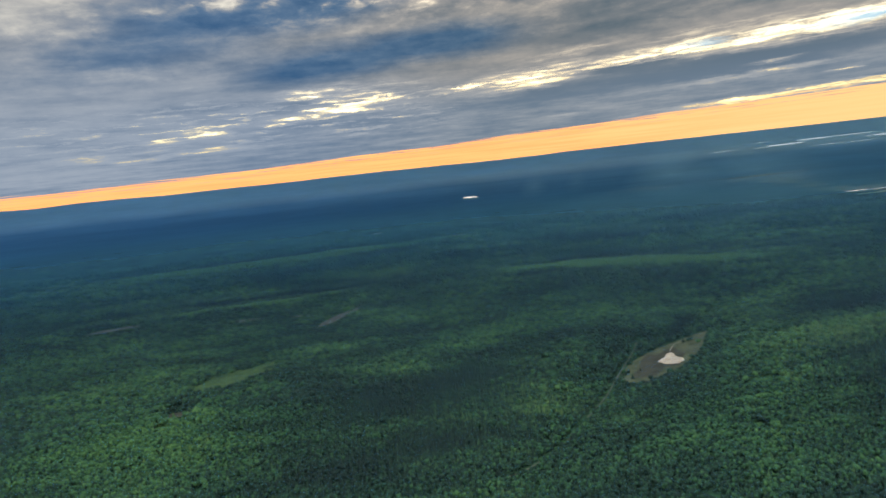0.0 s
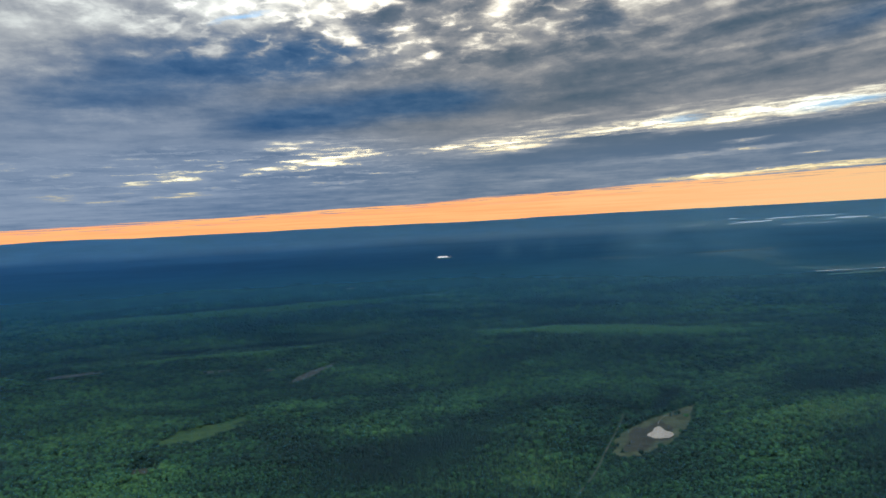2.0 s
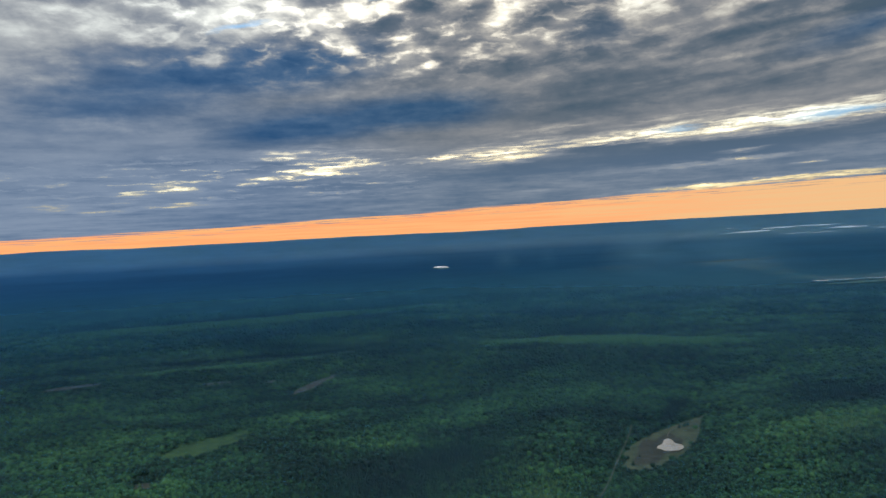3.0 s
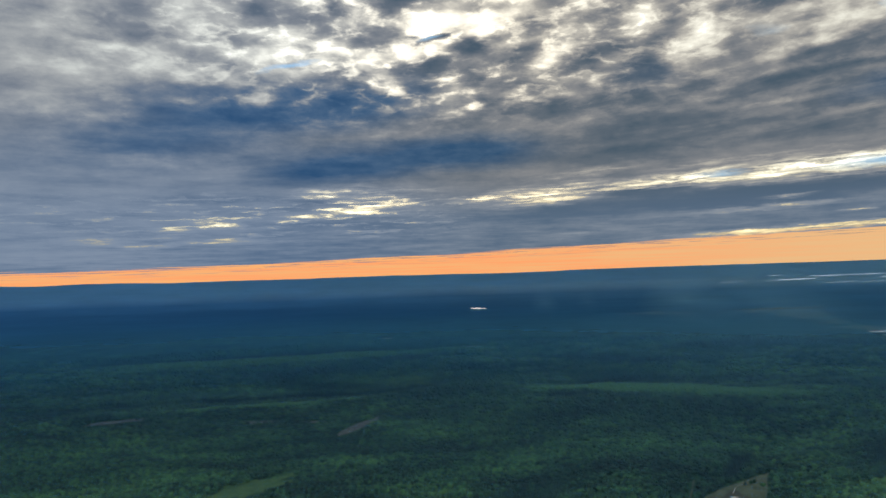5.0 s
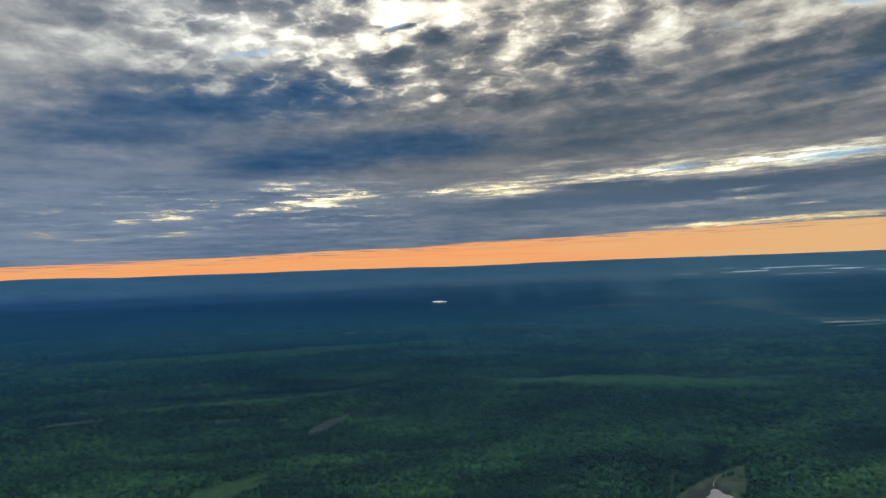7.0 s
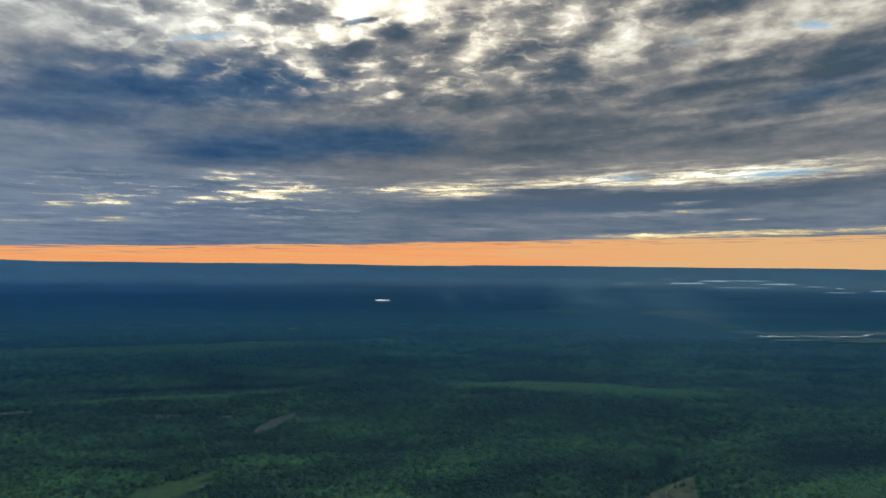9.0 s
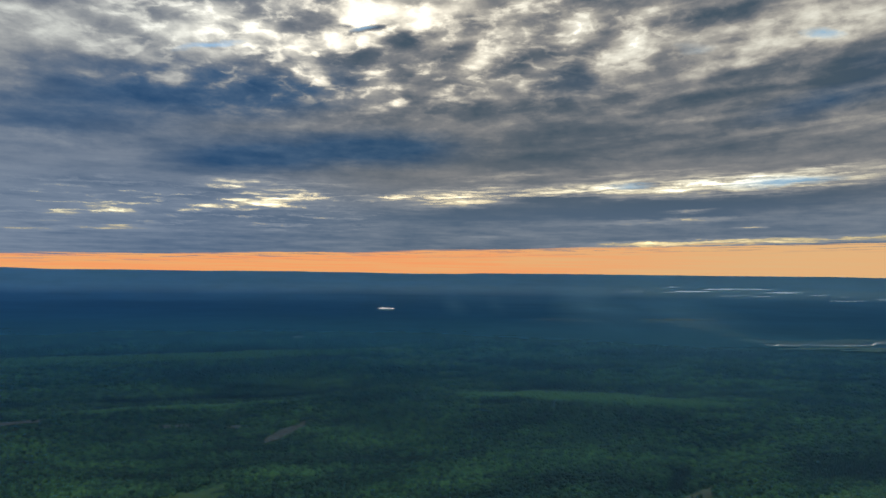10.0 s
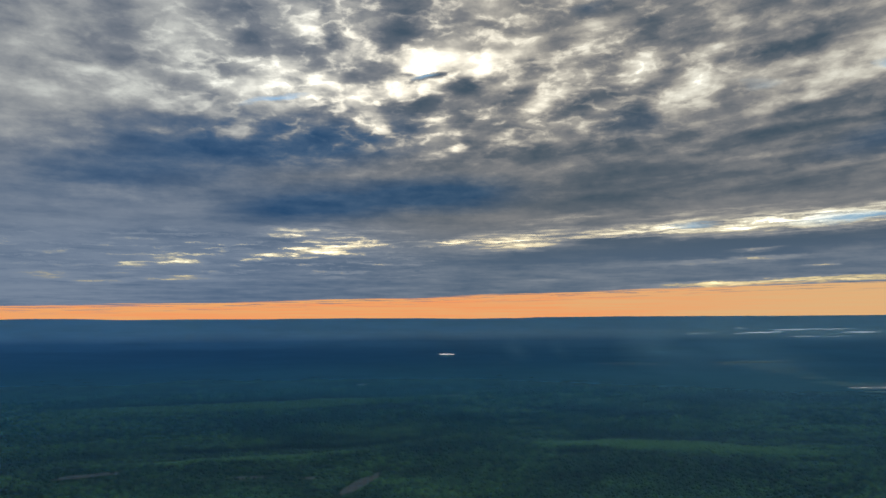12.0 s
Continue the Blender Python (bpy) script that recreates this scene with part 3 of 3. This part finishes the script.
    mesh.polygons.foreach_set("loop_total", np.full(len(faces), faces.shape[1], np.int32))
    mesh.polygons.foreach_set("use_smooth", np.full(len(faces), smooth))
    mesh.update(calc_edges=True)
    return mesh


def grid_faces(rows, columns, closed=False):
    i, j = np.meshgrid(np.arange(rows - 1), np.arange(columns if closed else columns - 1), indexing="ij")
    k = (j + 1) % columns
    return np.stack([i * columns + j, i * columns + k, (i + 1) * columns + k, (i + 1) * columns + j], -1).reshape(-1, 4)


def ring_sheet(name, radii, columns, material):
    turn = np.linspace(0, 2 * math.pi, columns, endpoint=False)
    r, a = np.meshgrid(radii, turn, indexing="ij")
    x, y = MID.x + r * np.sin(a), MID.y + r * np.cos(a)
    verts = np.stack([x, y, height(x, y)], -1).reshape(-1, 3)
    ob = new(name, mesh_from(name, verts, grid_faces(len(radii), columns, True)))
    ob.data.materials.append(material)
    return ob


ground = tagged(ring_sheet("ground", np.concatenate([[0.5], np.linspace(60, 400, 12), np.linspace(412, 1900, 120)]), 600, LAND),
                "dark green forest floor of low rolling hills", "ground", kind="structure")
far_land = tagged(ring_sheet("backdrop", np.concatenate([np.linspace(1900, 3400, 70), np.linspace(3420, RIM, 70)]), 600, FAR_LAND),
                  "hazy blue wooded plain reaching the flat horizon", "distant land", kind="structure")

# an added sheet over the country that carries the distance haze
def haze_sheet():
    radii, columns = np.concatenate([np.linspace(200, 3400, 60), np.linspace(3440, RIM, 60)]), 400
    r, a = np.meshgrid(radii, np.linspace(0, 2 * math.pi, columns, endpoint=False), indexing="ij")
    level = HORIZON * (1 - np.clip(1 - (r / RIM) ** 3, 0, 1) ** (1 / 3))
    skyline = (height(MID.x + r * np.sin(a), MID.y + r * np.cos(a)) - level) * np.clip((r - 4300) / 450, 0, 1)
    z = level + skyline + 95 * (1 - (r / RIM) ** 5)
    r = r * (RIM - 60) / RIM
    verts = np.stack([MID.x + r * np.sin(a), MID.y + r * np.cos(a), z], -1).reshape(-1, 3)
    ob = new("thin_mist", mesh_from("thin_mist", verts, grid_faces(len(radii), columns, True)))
    ob.data.materials.append(HAZE)
    return tagged(ob, "added blue sheet standing in for distance haze over the forest", "mist", kind="structure")


mist = haze_sheet()

# the cloud layer, level overhead and sinking to the horizon
DECK = 690.0
els = np.radians(np.concatenate([np.linspace(-0.4, 6, 40), np.linspace(6.3, 30, 50), np.linspace(32, 89.5, 30)]))
turns = np.linspace(0, 2 * math.pi, 256, endpoint=False)
e_, a_ = np.meshgrid(els, turns, indexing="ij")
flat_r = DECK / np.tan(np.maximum(e_, 1e-4))
flat_r = flat_r / (1 + (flat_r / 4810.0) ** 3) ** (1 / 3)
verts = np.stack([flat_r * np.sin(a_), flat_r * np.cos(a_), flat_r * np.tan(e_)], -1).reshape(-1, 3)
deck = tagged(new("sky_backdrop", mesh_from("sky_backdrop", verts, grid_faces(len(els), 256, True))),
              "broken grey and blue evening cloud layer over an orange horizon", "sky", kind="structure")
deck.data.materials.append(CLOUD)
deck.location = MID


# ---- clearings, water and tracks ----
def patch(name, row, seed, lift, material, ragged=0.25, level=None, waves=3, taper=0.0, star=0.0):
    """An irregular piece of open ground or water inside an ellipse (x, y, half length, half width, turn)."""
    cx, cy, a, b, turn = row
    steps, rings = 64, 7
    rng = np.random.RandomState(seed)
    t = np.linspace(0, 2 * math.pi, steps, endpoint=False)
    rim = np.ones(steps)
    for k in range(1, waves + 7):
        rim += ragged * rng.uniform(-1, 1) / k ** 0.8 * np.cos(k * t + rng.uniform(0, 6.28))
    rim *= 1 + star * np.clip(np.cos(t), 0, 1) ** 20
    f, tt = np.meshgrid(np.linspace(0.02, 1, rings), t, indexing="ij")
    u, v = a * f * rim * np.cos(tt), b * f * rim * np.sin(tt) * np.abs(np.sin(tt / 2)) ** taper
    c, s = math.cos(radians(turn)), math.sin(radians(turn))
    x, y = cx + u * c - v * s, cy + u * s + v * c
    z = height(x, y) + lift if level is None else np.full(x.shape, level)
    ob = new(name, mesh_from(name, np.stack([x, y, z], -1).reshape(-1, 3), grid_faces(rings, steps, True)[:, ::-1]))
    ob.data.materials.append(material)
    return ob


def strip(name, points, width, seed, lift, material, ragged=0.3, step=6.0):
    """A winding track or stream along points of the plan."""
    rng = np.random.RandomState(seed)
    p = np.array(points, float)
    along = np.concatenate([[0], np.cumsum(np.hypot(*np.diff(p, axis=0).T))])
    s = np.arange(0, along[-1], step)
    x, y = np.interp(s, along, p[:, 0]), np.interp(s, along, p[:, 1])
    soft = np.ones(9) / 9
    if len(s) > 20:
        x[4:-4], y[4:-4] = np.convolve(x, soft, "valid"), np.convolve(y, soft, "valid")
    dx, dy = np.gradient(x), np.gradient(y)
    n = np.hypot(dx, dy)
    w = width * (1 + ragged * rng.uniform(-1, 1, len(s))) / 2
    rows = []
    for side in (-1, -0.33, 0.33, 1):
        px, py = x - dy / n * w * side, y + dx / n * w * side
        rows.append(np.stack([px, py, height(px, py) + lift], -1))
    ob = new(name, mesh_from(name, np.stack(rows, 0).reshape(-1, 3), grid_faces(4, len(s))))
    ob.data.materials.append(material)
    return ob


MARSH_AREA = (304, 1011, 142, 48, 51)
MEADOW_AREA = (-303, 1055, 80, 34, 62)
BARE_AREAS = [(-208, 1428, 84, 13, 70), (-292, 1474, 28, 9, 4), (-398, 1472, 36, 9, 12), (-650, 1455, 62, 10, 28), (-329, 872, 17, 9, 0)]
TRACK = [(28, 617), (58, 640), (97, 698), (124, 756), (156, 820), (203, 926), (240, 1010), (268, 1075)]
STREAM = [(296, 1012), (299, 1024), (307, 1032), (306, 1040), (330, 1060), (352, 1070), (372, 1082)]
BROOK = [(268, 1075), (356, 1100), (382, 1151), (430, 1230), (472, 1306)]

marsh = tagged(patch("marsh", MARSH_AREA, 4, 0.5, REED, 0.08, taper=1.4), "pale green and brown open marsh round a small pond", "marsh", kind="structure")
mud = tagged(patch("mud_flat", (262, 968, 58, 26, 56), 12, 1.0, MARSH, 0.34), "brown wet mud round the pond", "mud", kind="structure")
POND_Z = -17.7
pond = tagged(patch("pond", (282, 968, 18, 16, 74), 29, 0, WATER, 0.13, POND_Z, waves=12, star=1.1), "small bright pond mirroring the evening sky", "pond", kind="structure")
stream = tagged(strip("stream", STREAM, 0.8, 5, 1.7, WATER, 0.6, 3.0), "thin bright stream winding out of the marsh", "stream", kind="structure")
track = tagged(strip("dirt_track", TRACK, 2.0, 6, 0.8, TRACK_SOIL), "narrow pale dirt track through the forest", "track", kind="structure")
meadow = tagged(patch("meadow", MEADOW_AREA, 11, 0.8, MEADOW, 0.5), "bright green grassy meadow among trees", "meadow", kind="structure")
for i, area in enumerate(BARE_AREAS[:4]):
    tagged(patch("bare_clearing", area, 30 + i, 1.0, DIRT, 0.25), "pale bare clearing cut into the forest", "clearing", "bare clearings", "structure")
tagged(patch("bare_clearing", BARE_AREAS[4], 34, 1.0, MARSH, 0.25), "small dark brown clearing among broadleaf trees", "clearing", "bare clearings", "structure")

lake = tagged(patch("lake", (188, 4228, 40, 36, 4), 41, 8.0, WATER_GLOW, 0.28, waves=5, taper=0.4), "small bright lake in the far forest", "lake", kind="structure")
FAR_LAKES = [(1693, 4447, 70, 5, -19), (1920, 4407, 35, 3, -24), (1897, 4361, 56, 3, -22), (2038, 4310, 100, 11, -24), (2159, 4276, 78, 9, -27), (2356, 4170, 112, 4, -30),
             (2457, 4078, 78, 13, -30), (2192, 4169, 83, 6, -26), (2317, 4099, 62, 6, -27), (2580, 3966, 43, 6, -33), (2677, 3877, 20, 10, -30), (2641, 3821, 96, 8, -29),
             (2812, 3740, 80, 9, -33)]
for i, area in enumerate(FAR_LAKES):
    tagged(patch("lake", (*area[:3], 0.6 * area[3], area[4]), 50 + i, 6.0, FAR_WATER_GLOW, 0.42, taper=0.4), "thin silver lake in the hazy distance", "lake", "far lakes", "structure")
RIVER = [(1415, 2632), (1437, 2600), (1498, 2614), (1521, 2580), (1580, 2629), (1602, 2596), (1636, 2556), (1683, 2582), (1722, 2551), (1781, 2540), (1818, 2600), (1875, 2621),
         (1930, 2590), (2020, 2620), (2120, 2560), (2250, 2540)]
river = tagged(strip("river", RIVER, 5.5, 7, 4.0, WATER_GLOW, 0.95, 14.0), "bright winding river through open fields", "river", kind="structure")
FIELDS = [(1527, 3590, 190, 62, -10), (1500, 3470, 150, 85, -12), (1530, 3350, 110, 70, -10), (1500, 3180, 70, 60, -5), (1430, 2960, 60, 44, 0), (1400, 2834, 60, 34, 9),
          (1440, 2740, 80, 30, 7), (1092, 3660, 115, 26, -4), (961, 3735, 120, 24, -10), (1640, 2680, 230, 44, -6), (1900, 2680, 240, 50, -6), (1600, 2500, 170, 34, -9), (1700, 2440, 120, 34, -8),
          (2050, 2480, 200, 40, -10), (451, 3880, 36, 34, 0)]
for i, area in enumerate(FIELDS):
    tagged(patch("field", area, 70 + i, 3.0, SUN_PAINTED_FIELD, 0.45), "pale yellow-green open field among far woods, sunlight painted in", "field", "far fields", "structure")
tagged(patch("bare_clearing", (1283, 1925, 32, 12, -10), 81, 1.0, DIRT, 0.3), "pale bare clearing cut into the forest", "clearing", "bare clearings", "structure")
for i, area in enumerate(((40, 2520, 52, 13, -4), (-240, 2822, 20, 8, 1))):
    tagged(patch("bare_clearing", area, 90 + i, 9.0, FAR_SOIL, 0.3), "thin pale clearing in the far forest", "clearing", "bare clearings", "structure")
tagged(strip("dirt_track", [(1033, 1657), (1150, 1850), (1260, 2030), (1369, 2203), (1430, 2320)], 2.4, 13, 1.5, TRACK_SOIL), "straight pale track far off through the forest", "track", kind="structure")


# ---- the forest ----
def icosahedron():
    g = (1 + 5 ** 0.5) / 2
    v = np.array([(-1, g, 0), (1, g, 0), (-1, -g, 0), (1, -g, 0), (0, -1, g), (0, 1, g), (0, -1, -g), (0, 1, -g), (g, 0, -1), (g, 0, 1), (-g, 0, -1), (-g, 0, 1)], float)
    f = np.array([(0, 11, 5), (0, 5, 1), (0, 1, 7), (0, 7, 10), (0, 10, 11), (1, 5, 9), (5, 11, 4), (11, 10, 2), (10, 7, 6), (7, 1, 8),
                  (3, 9, 4), (3, 4, 2), (3, 2, 6), (3, 6, 8), (3, 8, 9), (4, 9, 5), (2, 4, 11), (6, 2, 10), (8, 6, 7), (9, 8, 1)])
    return v / np.linalg.norm(v[0]), f


def leafy_crown(rng, lumps):
    """A crown of uneven clumps, 1 wide, from 0.25 to 1 high."""
    ball, faces = icosahedron()
    vs, fs = [], []
    for k in range(lumps):
        size = 0.5 if lumps == 1 else rng.uniform(0.24, 0.36)
        a, d = rng.uniform(0, 6.28), 0.0 if lumps == 1 else rng.uniform(0.1, 0.3)
        c = np.array([d * math.cos(a), d * math.sin(a), 0.62 if lumps == 1 else rng.uniform(0.45, 0.85) - d * 0.5])
        turn = Euler((rng.uniform(0, 6), rng.uniform(0, 6), rng.uniform(0, 6))).to_matrix()
        v = (ball * rng.uniform(0.72, 1.25, (12, 1))) @ np.array(turn) * size * np.array((1, 1, 0.85 if lumps > 1 else 0.75)) + c
        hidden = v[faces].mean(1)[:, 2] < c[2] - 0.42 * size    # undersides that no eye above can see
        vs.append(v), fs.append(faces[~hidden] + 12 * k)
    return np.concatenate(vs), np.concatenate(fs)


def conifer_crown(rng, tiers, sides):
    """Stacked ragged skirts of boughs, 1 wide at the foot, 1 high."""
    vs, fs = [], []
    for k in range(tiers):
        low, high = 0.12 + 0.8 * k / tiers, min(1.0, 0.12 + 0.8 * (k + 1.7) / tiers)
        if k == tiers - 1:
            high = 1.0
        r = 0.5 * (1 - k / tiers) ** 0.85
        base = len(vs)
        vs.append((0, 0, high))
        off = rng.uniform(0, 6)
        for s in range(sides):
            a = off + 2 * math.pi * s / sides
            q = r * rng.uniform(0.65, 1.15)
            vs.append((q * math.cos(a), q * math.sin(a), low + rng.uniform(-0.05, 0.05)))
        fs += [(base, base + 1 + s, base + 1 + (s + 1) % sides) for s in range(sides)]
    return np.array(vs), np.array(fs)


def near_line(x, y, points, reach):
    near = np.zeros(x.shape, bool)
    for (ax, ay), (bx, by) in zip(points, points[1:]):
        t = np.clip(((x - ax) * (bx - ax) + (y - ay) * (by - ay)) / ((bx - ax) ** 2 + (by - ay) ** 2), 0, 1)
        near |= np.hypot(x - ax - t * (bx - ax), y - ay - t * (by - ay)) < reach
    return near


def tree_places(spacing, near, far, seed, all_round=False):
    """Where trees stand between two distances in the wooded valley: x, y, whether a conifer."""
    rng = np.random.RandomState(seed)
    gx, gy = np.meshgrid(np.arange(-1900, 2300, spacing), np.arange(-400 if all_round else 420, 560 if all_round else 2850, spacing))
    x = (gx + rng.uniform(-0.45, 0.45, gx.shape) * spacing).ravel()
    y = (gy + rng.uniform(-0.45, 0.45, gy.shape) * spacing).ravel()
    d, bearing = np.hypot(x - MID.x, y - MID.y), np.degrees(np.arctan2(x - MID.x, y - MID.y))
    keep = (d >= near) & (d < far)
    if not all_round:
        keep &= (bearing > -36 - 2000 / d) & (bearing < 42 + 2000 / d)
    x, y = x[keep], y[keep]
    c, sn = math.cos(radians(MARSH_AREA[4])), math.sin(radians(MARSH_AREA[4]))
    bare = np.zeros(x.shape, bool)
    for near_x, near_y in ((0, 0), (6, 11), (12, 22)):       # the trees on the near bank stand back
        px, py = x + near_x - MARSH_AREA[0], y + near_y - MARSH_AREA[1]
        along = (px * c + py * sn) / MARSH_AREA[2]
        across = (py * c - px * sn) / MARSH_AREA[3] / np.sqrt(np.clip((1 - along) / 2, 0.02, 1))
        bare |= np.hypot(along, across) < 0.98 + 0.3 * rough(x, y, 22, 4)
        px, py = px + 10, py + 20                           # and open the view along its narrow end
        along = (px * c + py * sn) / MARSH_AREA[2]
        across = (py * c - px * sn) / MARSH_AREA[3] / np.sqrt(np.clip((1 - along) / 2, 0.02, 1))
        bare |= (np.hypot(along, across) < 0.98) & (along > 0.25)
    bare &= (rough(x, y, 9, 18, 2) < 0.56) | (within(x, y, (284, 975, 70, 36, 65)) < 1)
    bare |= (within(x, y, MEADOW_AREA) < 1.0 + 0.35 * rough(x, y, 30, 7)) & (rough(x, y, 11, 8, 2) < 0.3)
    bare |= within(x, y + 24, MEADOW_AREA) < 0.95
    for area in BARE_AREAS:
        bare |= within(x, y, area) < 1.05 + 0.2 * rough(x, y, 20, 6)
        bare |= (within(x, y + 20, area) < 1.0) | (within(x, y + 40, area) < 1.0)
    bare |= near_line(x, y, TRACK, 5.4) | near_line(x, y, BROOK, 4.0)
    bare |= rough(x, y, 30, 12, 2) > 0.62
    x, y = x[~bare], y[~bare]
    wood = rough(x, y, 210, 21) * 0.9
    for row in CONIFER_SHADE_STANDS:
        wood = wood + 1.1 * row[5] * np.exp(-within(x, y, row) ** 2)
    for row in LEAFY_STANDS:
        wood = wood - 0.8 * row[5] * np.exp(-within(x, y, row) ** 2)
    return x, y, wood + rng.uniform(-0.8, 0.8, len(x)) > 0.33


def trees_as_stuff(name, label, x, y, kinds, width, tall, seed, material):
    rng = np.random.RandomState(seed)
    pick = rng.randint(0, len(kinds), len(x))
    verts, faces, base = [], [], 0
    z = height(x, y)
    for k, (v, f) in enumerate(kinds):
        i = np.nonzero(pick == k)[0]
        if not len(i):
            continue
        a = rng.uniform(0, 6.28, len(i))
        grow = rng.uniform(0.7, 1.25, len(i)) * (1 + 0.2 * rough(x[i], y[i], 90, 31, 2))
        w, h = width * grow * rng.uniform(0.85, 1.2, len(i)), tall * grow
        c, s = np.cos(a)[:, None], np.sin(a)[:, None]
        px = x[i, None] + w[:, None] * (v[None, :, 0] * c - v[None, :, 1] * s)
        py = y[i, None] + w[:, None] * (v[None, :, 0] * s + v[None, :, 1] * c)
        pz = z[i, None] + h[:, None] * v[None, :, 2]
        verts.append(np.stack([px, py, pz], -1).reshape(-1, 3))
        faces.append((f[None] + base + (np.arange(len(i)) * len(v))[:, None, None]).reshape(-1, 3))
        base += len(i) * len(v)
    ob = new(name, mesh_from(name, np.concatenate(verts), np.concatenate(faces), smooth=material is LEAF))
    ob.data.materials.append(material)
    return tagged(ob, label, "forest", "forest", "stuff")


shape_rng = np.random.RandomState(5)
LEAFY_NEAR = [leafy_crown(shape_rng, 3) for _ in range(7)]
LEAFY_MID = [leafy_crown(shape_rng, 1) for _ in range(9)]
LEAFY_FAR = [leafy_crown(shape_rng, 1) for _ in range(6)]
FIRS = [conifer_crown(shape_rng, 3, 6) for _ in range(6)]
FIRS_FAR = [conifer_crown(shape_rng, 2, 5) for _ in range(5)]

LEAFY_LOW = [leafy_crown(shape_rng, 1) for _ in range(4)]

# a stretch of forest whose trees stand singly
GROVE = (40, 125, 535, 598)

for near, far, spacing, leafy, firs, size, wide, seed in ((460, 800, 4.1, LEAFY_NEAR, FIRS, 1.0, 5.9, 1), (800, 1350, 4.2, LEAFY_MID, FIRS, 1.0, 6.2, 2),
                                                               (1350, 1960, 5.4, LEAFY_FAR, FIRS_FAR, 1.1, 7.8, 3), (1960, 2750, 9.5, LEAFY_FAR, FIRS_FAR, 1.7, 11.5, 5)):
    x, y, fir = tree_places(spacing, near, far, seed)
    single = (x > GROVE[0]) & (x < GROVE[1]) & (y > GROVE[2]) & (y < GROVE[3])
    if near == 460:
        grove_x, grove_y, grove_fir = x[single], y[single], fir[single]
    x, y, fir = x[~single], y[~single], fir[~single]
    trees_as_stuff("broadleaf_forest", "dense canopy of green broadleaf trees on rolling hills", x[~fir], y[~fir], leafy, wide, 7.6 * size ** 0.5, seed + 10, LEAF)
    trees_as_stuff("conifer_forest", "dark green spires of conifers among broadleaf trees", x[fir], y[fir], firs, 5.4 * size, 7.2 * size ** 0.5, seed + 20, NEEDLE)


x, y, fir = tree_places(7.0, 0, 460, 4, all_round=True)
trees_as_stuff("broadleaf_forest", "dense canopy of green broadleaf trees on rolling hills", x[~fir], y[~fir], LEAFY_LOW, 8.0, 9.0, 14, LEAF)
trees_as_stuff("conifer_forest", "dark green spires of conifers among broadleaf trees", x[fir], y[fir], FIRS_FAR, 4.2, 10.0, 24, NEEDLE)


def limb(bm, a, b, ra, rb, sides=6):
    """A tapered round piece of wood from a to b."""
    a, b = Vector(a), Vector(b)
    turn = (b - a).to_track_quat("Z", "Y").to_matrix()
    rings = []
    for p, r in ((a, ra), (b, rb)):
        rings.append([bm.verts.new(p + turn @ Vector((r * math.cos(2 * math.pi * k / sides), r * math.sin(2 * math.pi * k / sides), 0))) for k in range(sides)])
    for k in range(sides):
        bm.faces.new((rings[0][k], rings[0][(k + 1) % sides], rings[1][(k + 1) % sides], rings[1][k]))
    bm.faces.new(rings[1])


def part(name, mesh, material, parent, label=""):
    ob = new(name, mesh)
    ob.data.materials.append(material)
    ob.parent = parent
    return tagged(ob, label)


def broadleaf_tree(seed):
    rng = np.random.RandomState(seed)
    tree = tagged(new("broadleaf_tree"), "green broadleaf tree with a rounded leafy crown", "tree", "trees of the grove")
    bm = bmesh.new()
    limb(bm, (0, 0, -0.4), (0.1, 0.05, 3.2), 0.22, 0.15), limb(bm, (0.1, 0.05, 3.2), (0.05, 0, 6.4), 0.15, 0.05)
    for k in range(4):
        a = 1.6 * k + rng.uniform(0, 1)
        limb(bm, (0.08, 0.03, 2.4 + 0.6 * k), (1.5 * math.cos(a), 1.5 * math.sin(a), 4.2 + 0.5 * k), 0.09, 0.03, 5)
    trunk = bpy.data.meshes.new("trunk")
    bm.to_mesh(trunk), bm.free()
    part("trunk", trunk, BARK, tree, "grey-brown bark")
    v, f = leafy_crown(rng, 9)
    part("crown", mesh_from("crown", v * np.array((5.8, 5.8, 8.6)), f), LEAF, tree)
    return tree


def conifer_tree(seed):
    rng = np.random.RandomState(seed)
    tree = tagged(new("conifer_tree"), "slender dark green conifer with a pointed top", "tree", "trees of the grove")
    bm = bmesh.new()
    limb(bm, (0, 0, -0.4), (0, 0, 9.0), 0.2, 0.04)
    trunk = bpy.data.meshes.new("trunk")
    bm.to_mesh(trunk), bm.free()
    part("trunk", trunk, BARK, tree, "grey-brown bark")
    v, f = conifer_crown(rng, 7, 9)
    part("crown", mesh_from("crown", v * np.array((3.9, 3.9, 10.2)), f, False), NEEDLE, tree)
    return tree


grove_rng = np.random.RandomState(77)
models = {False: [broadleaf_tree(100 + k) for k in range(5)], True: [conifer_tree(200 + k) for k in range(4)]}
used = set()
grove_z = height(grove_x, grove_y)
for tx, ty, tz, fir in zip(grove_x, grove_y, grove_z, grove_fir):
    model = models[bool(fir)][grove_rng.randint(len(models[bool(fir)]))]
    place = pose(tx, ty, tz, 0, 0, grove_rng.uniform(0, 360))
    size = grove_rng.uniform(0.8, 1.2)
    if model.name in used:
        model = copy_thing(model, place)
    else:
        used.add(model.name)
        model.matrix_basis = place
    model.scale = (size, size, size * grove_rng.uniform(0.9, 1.1))
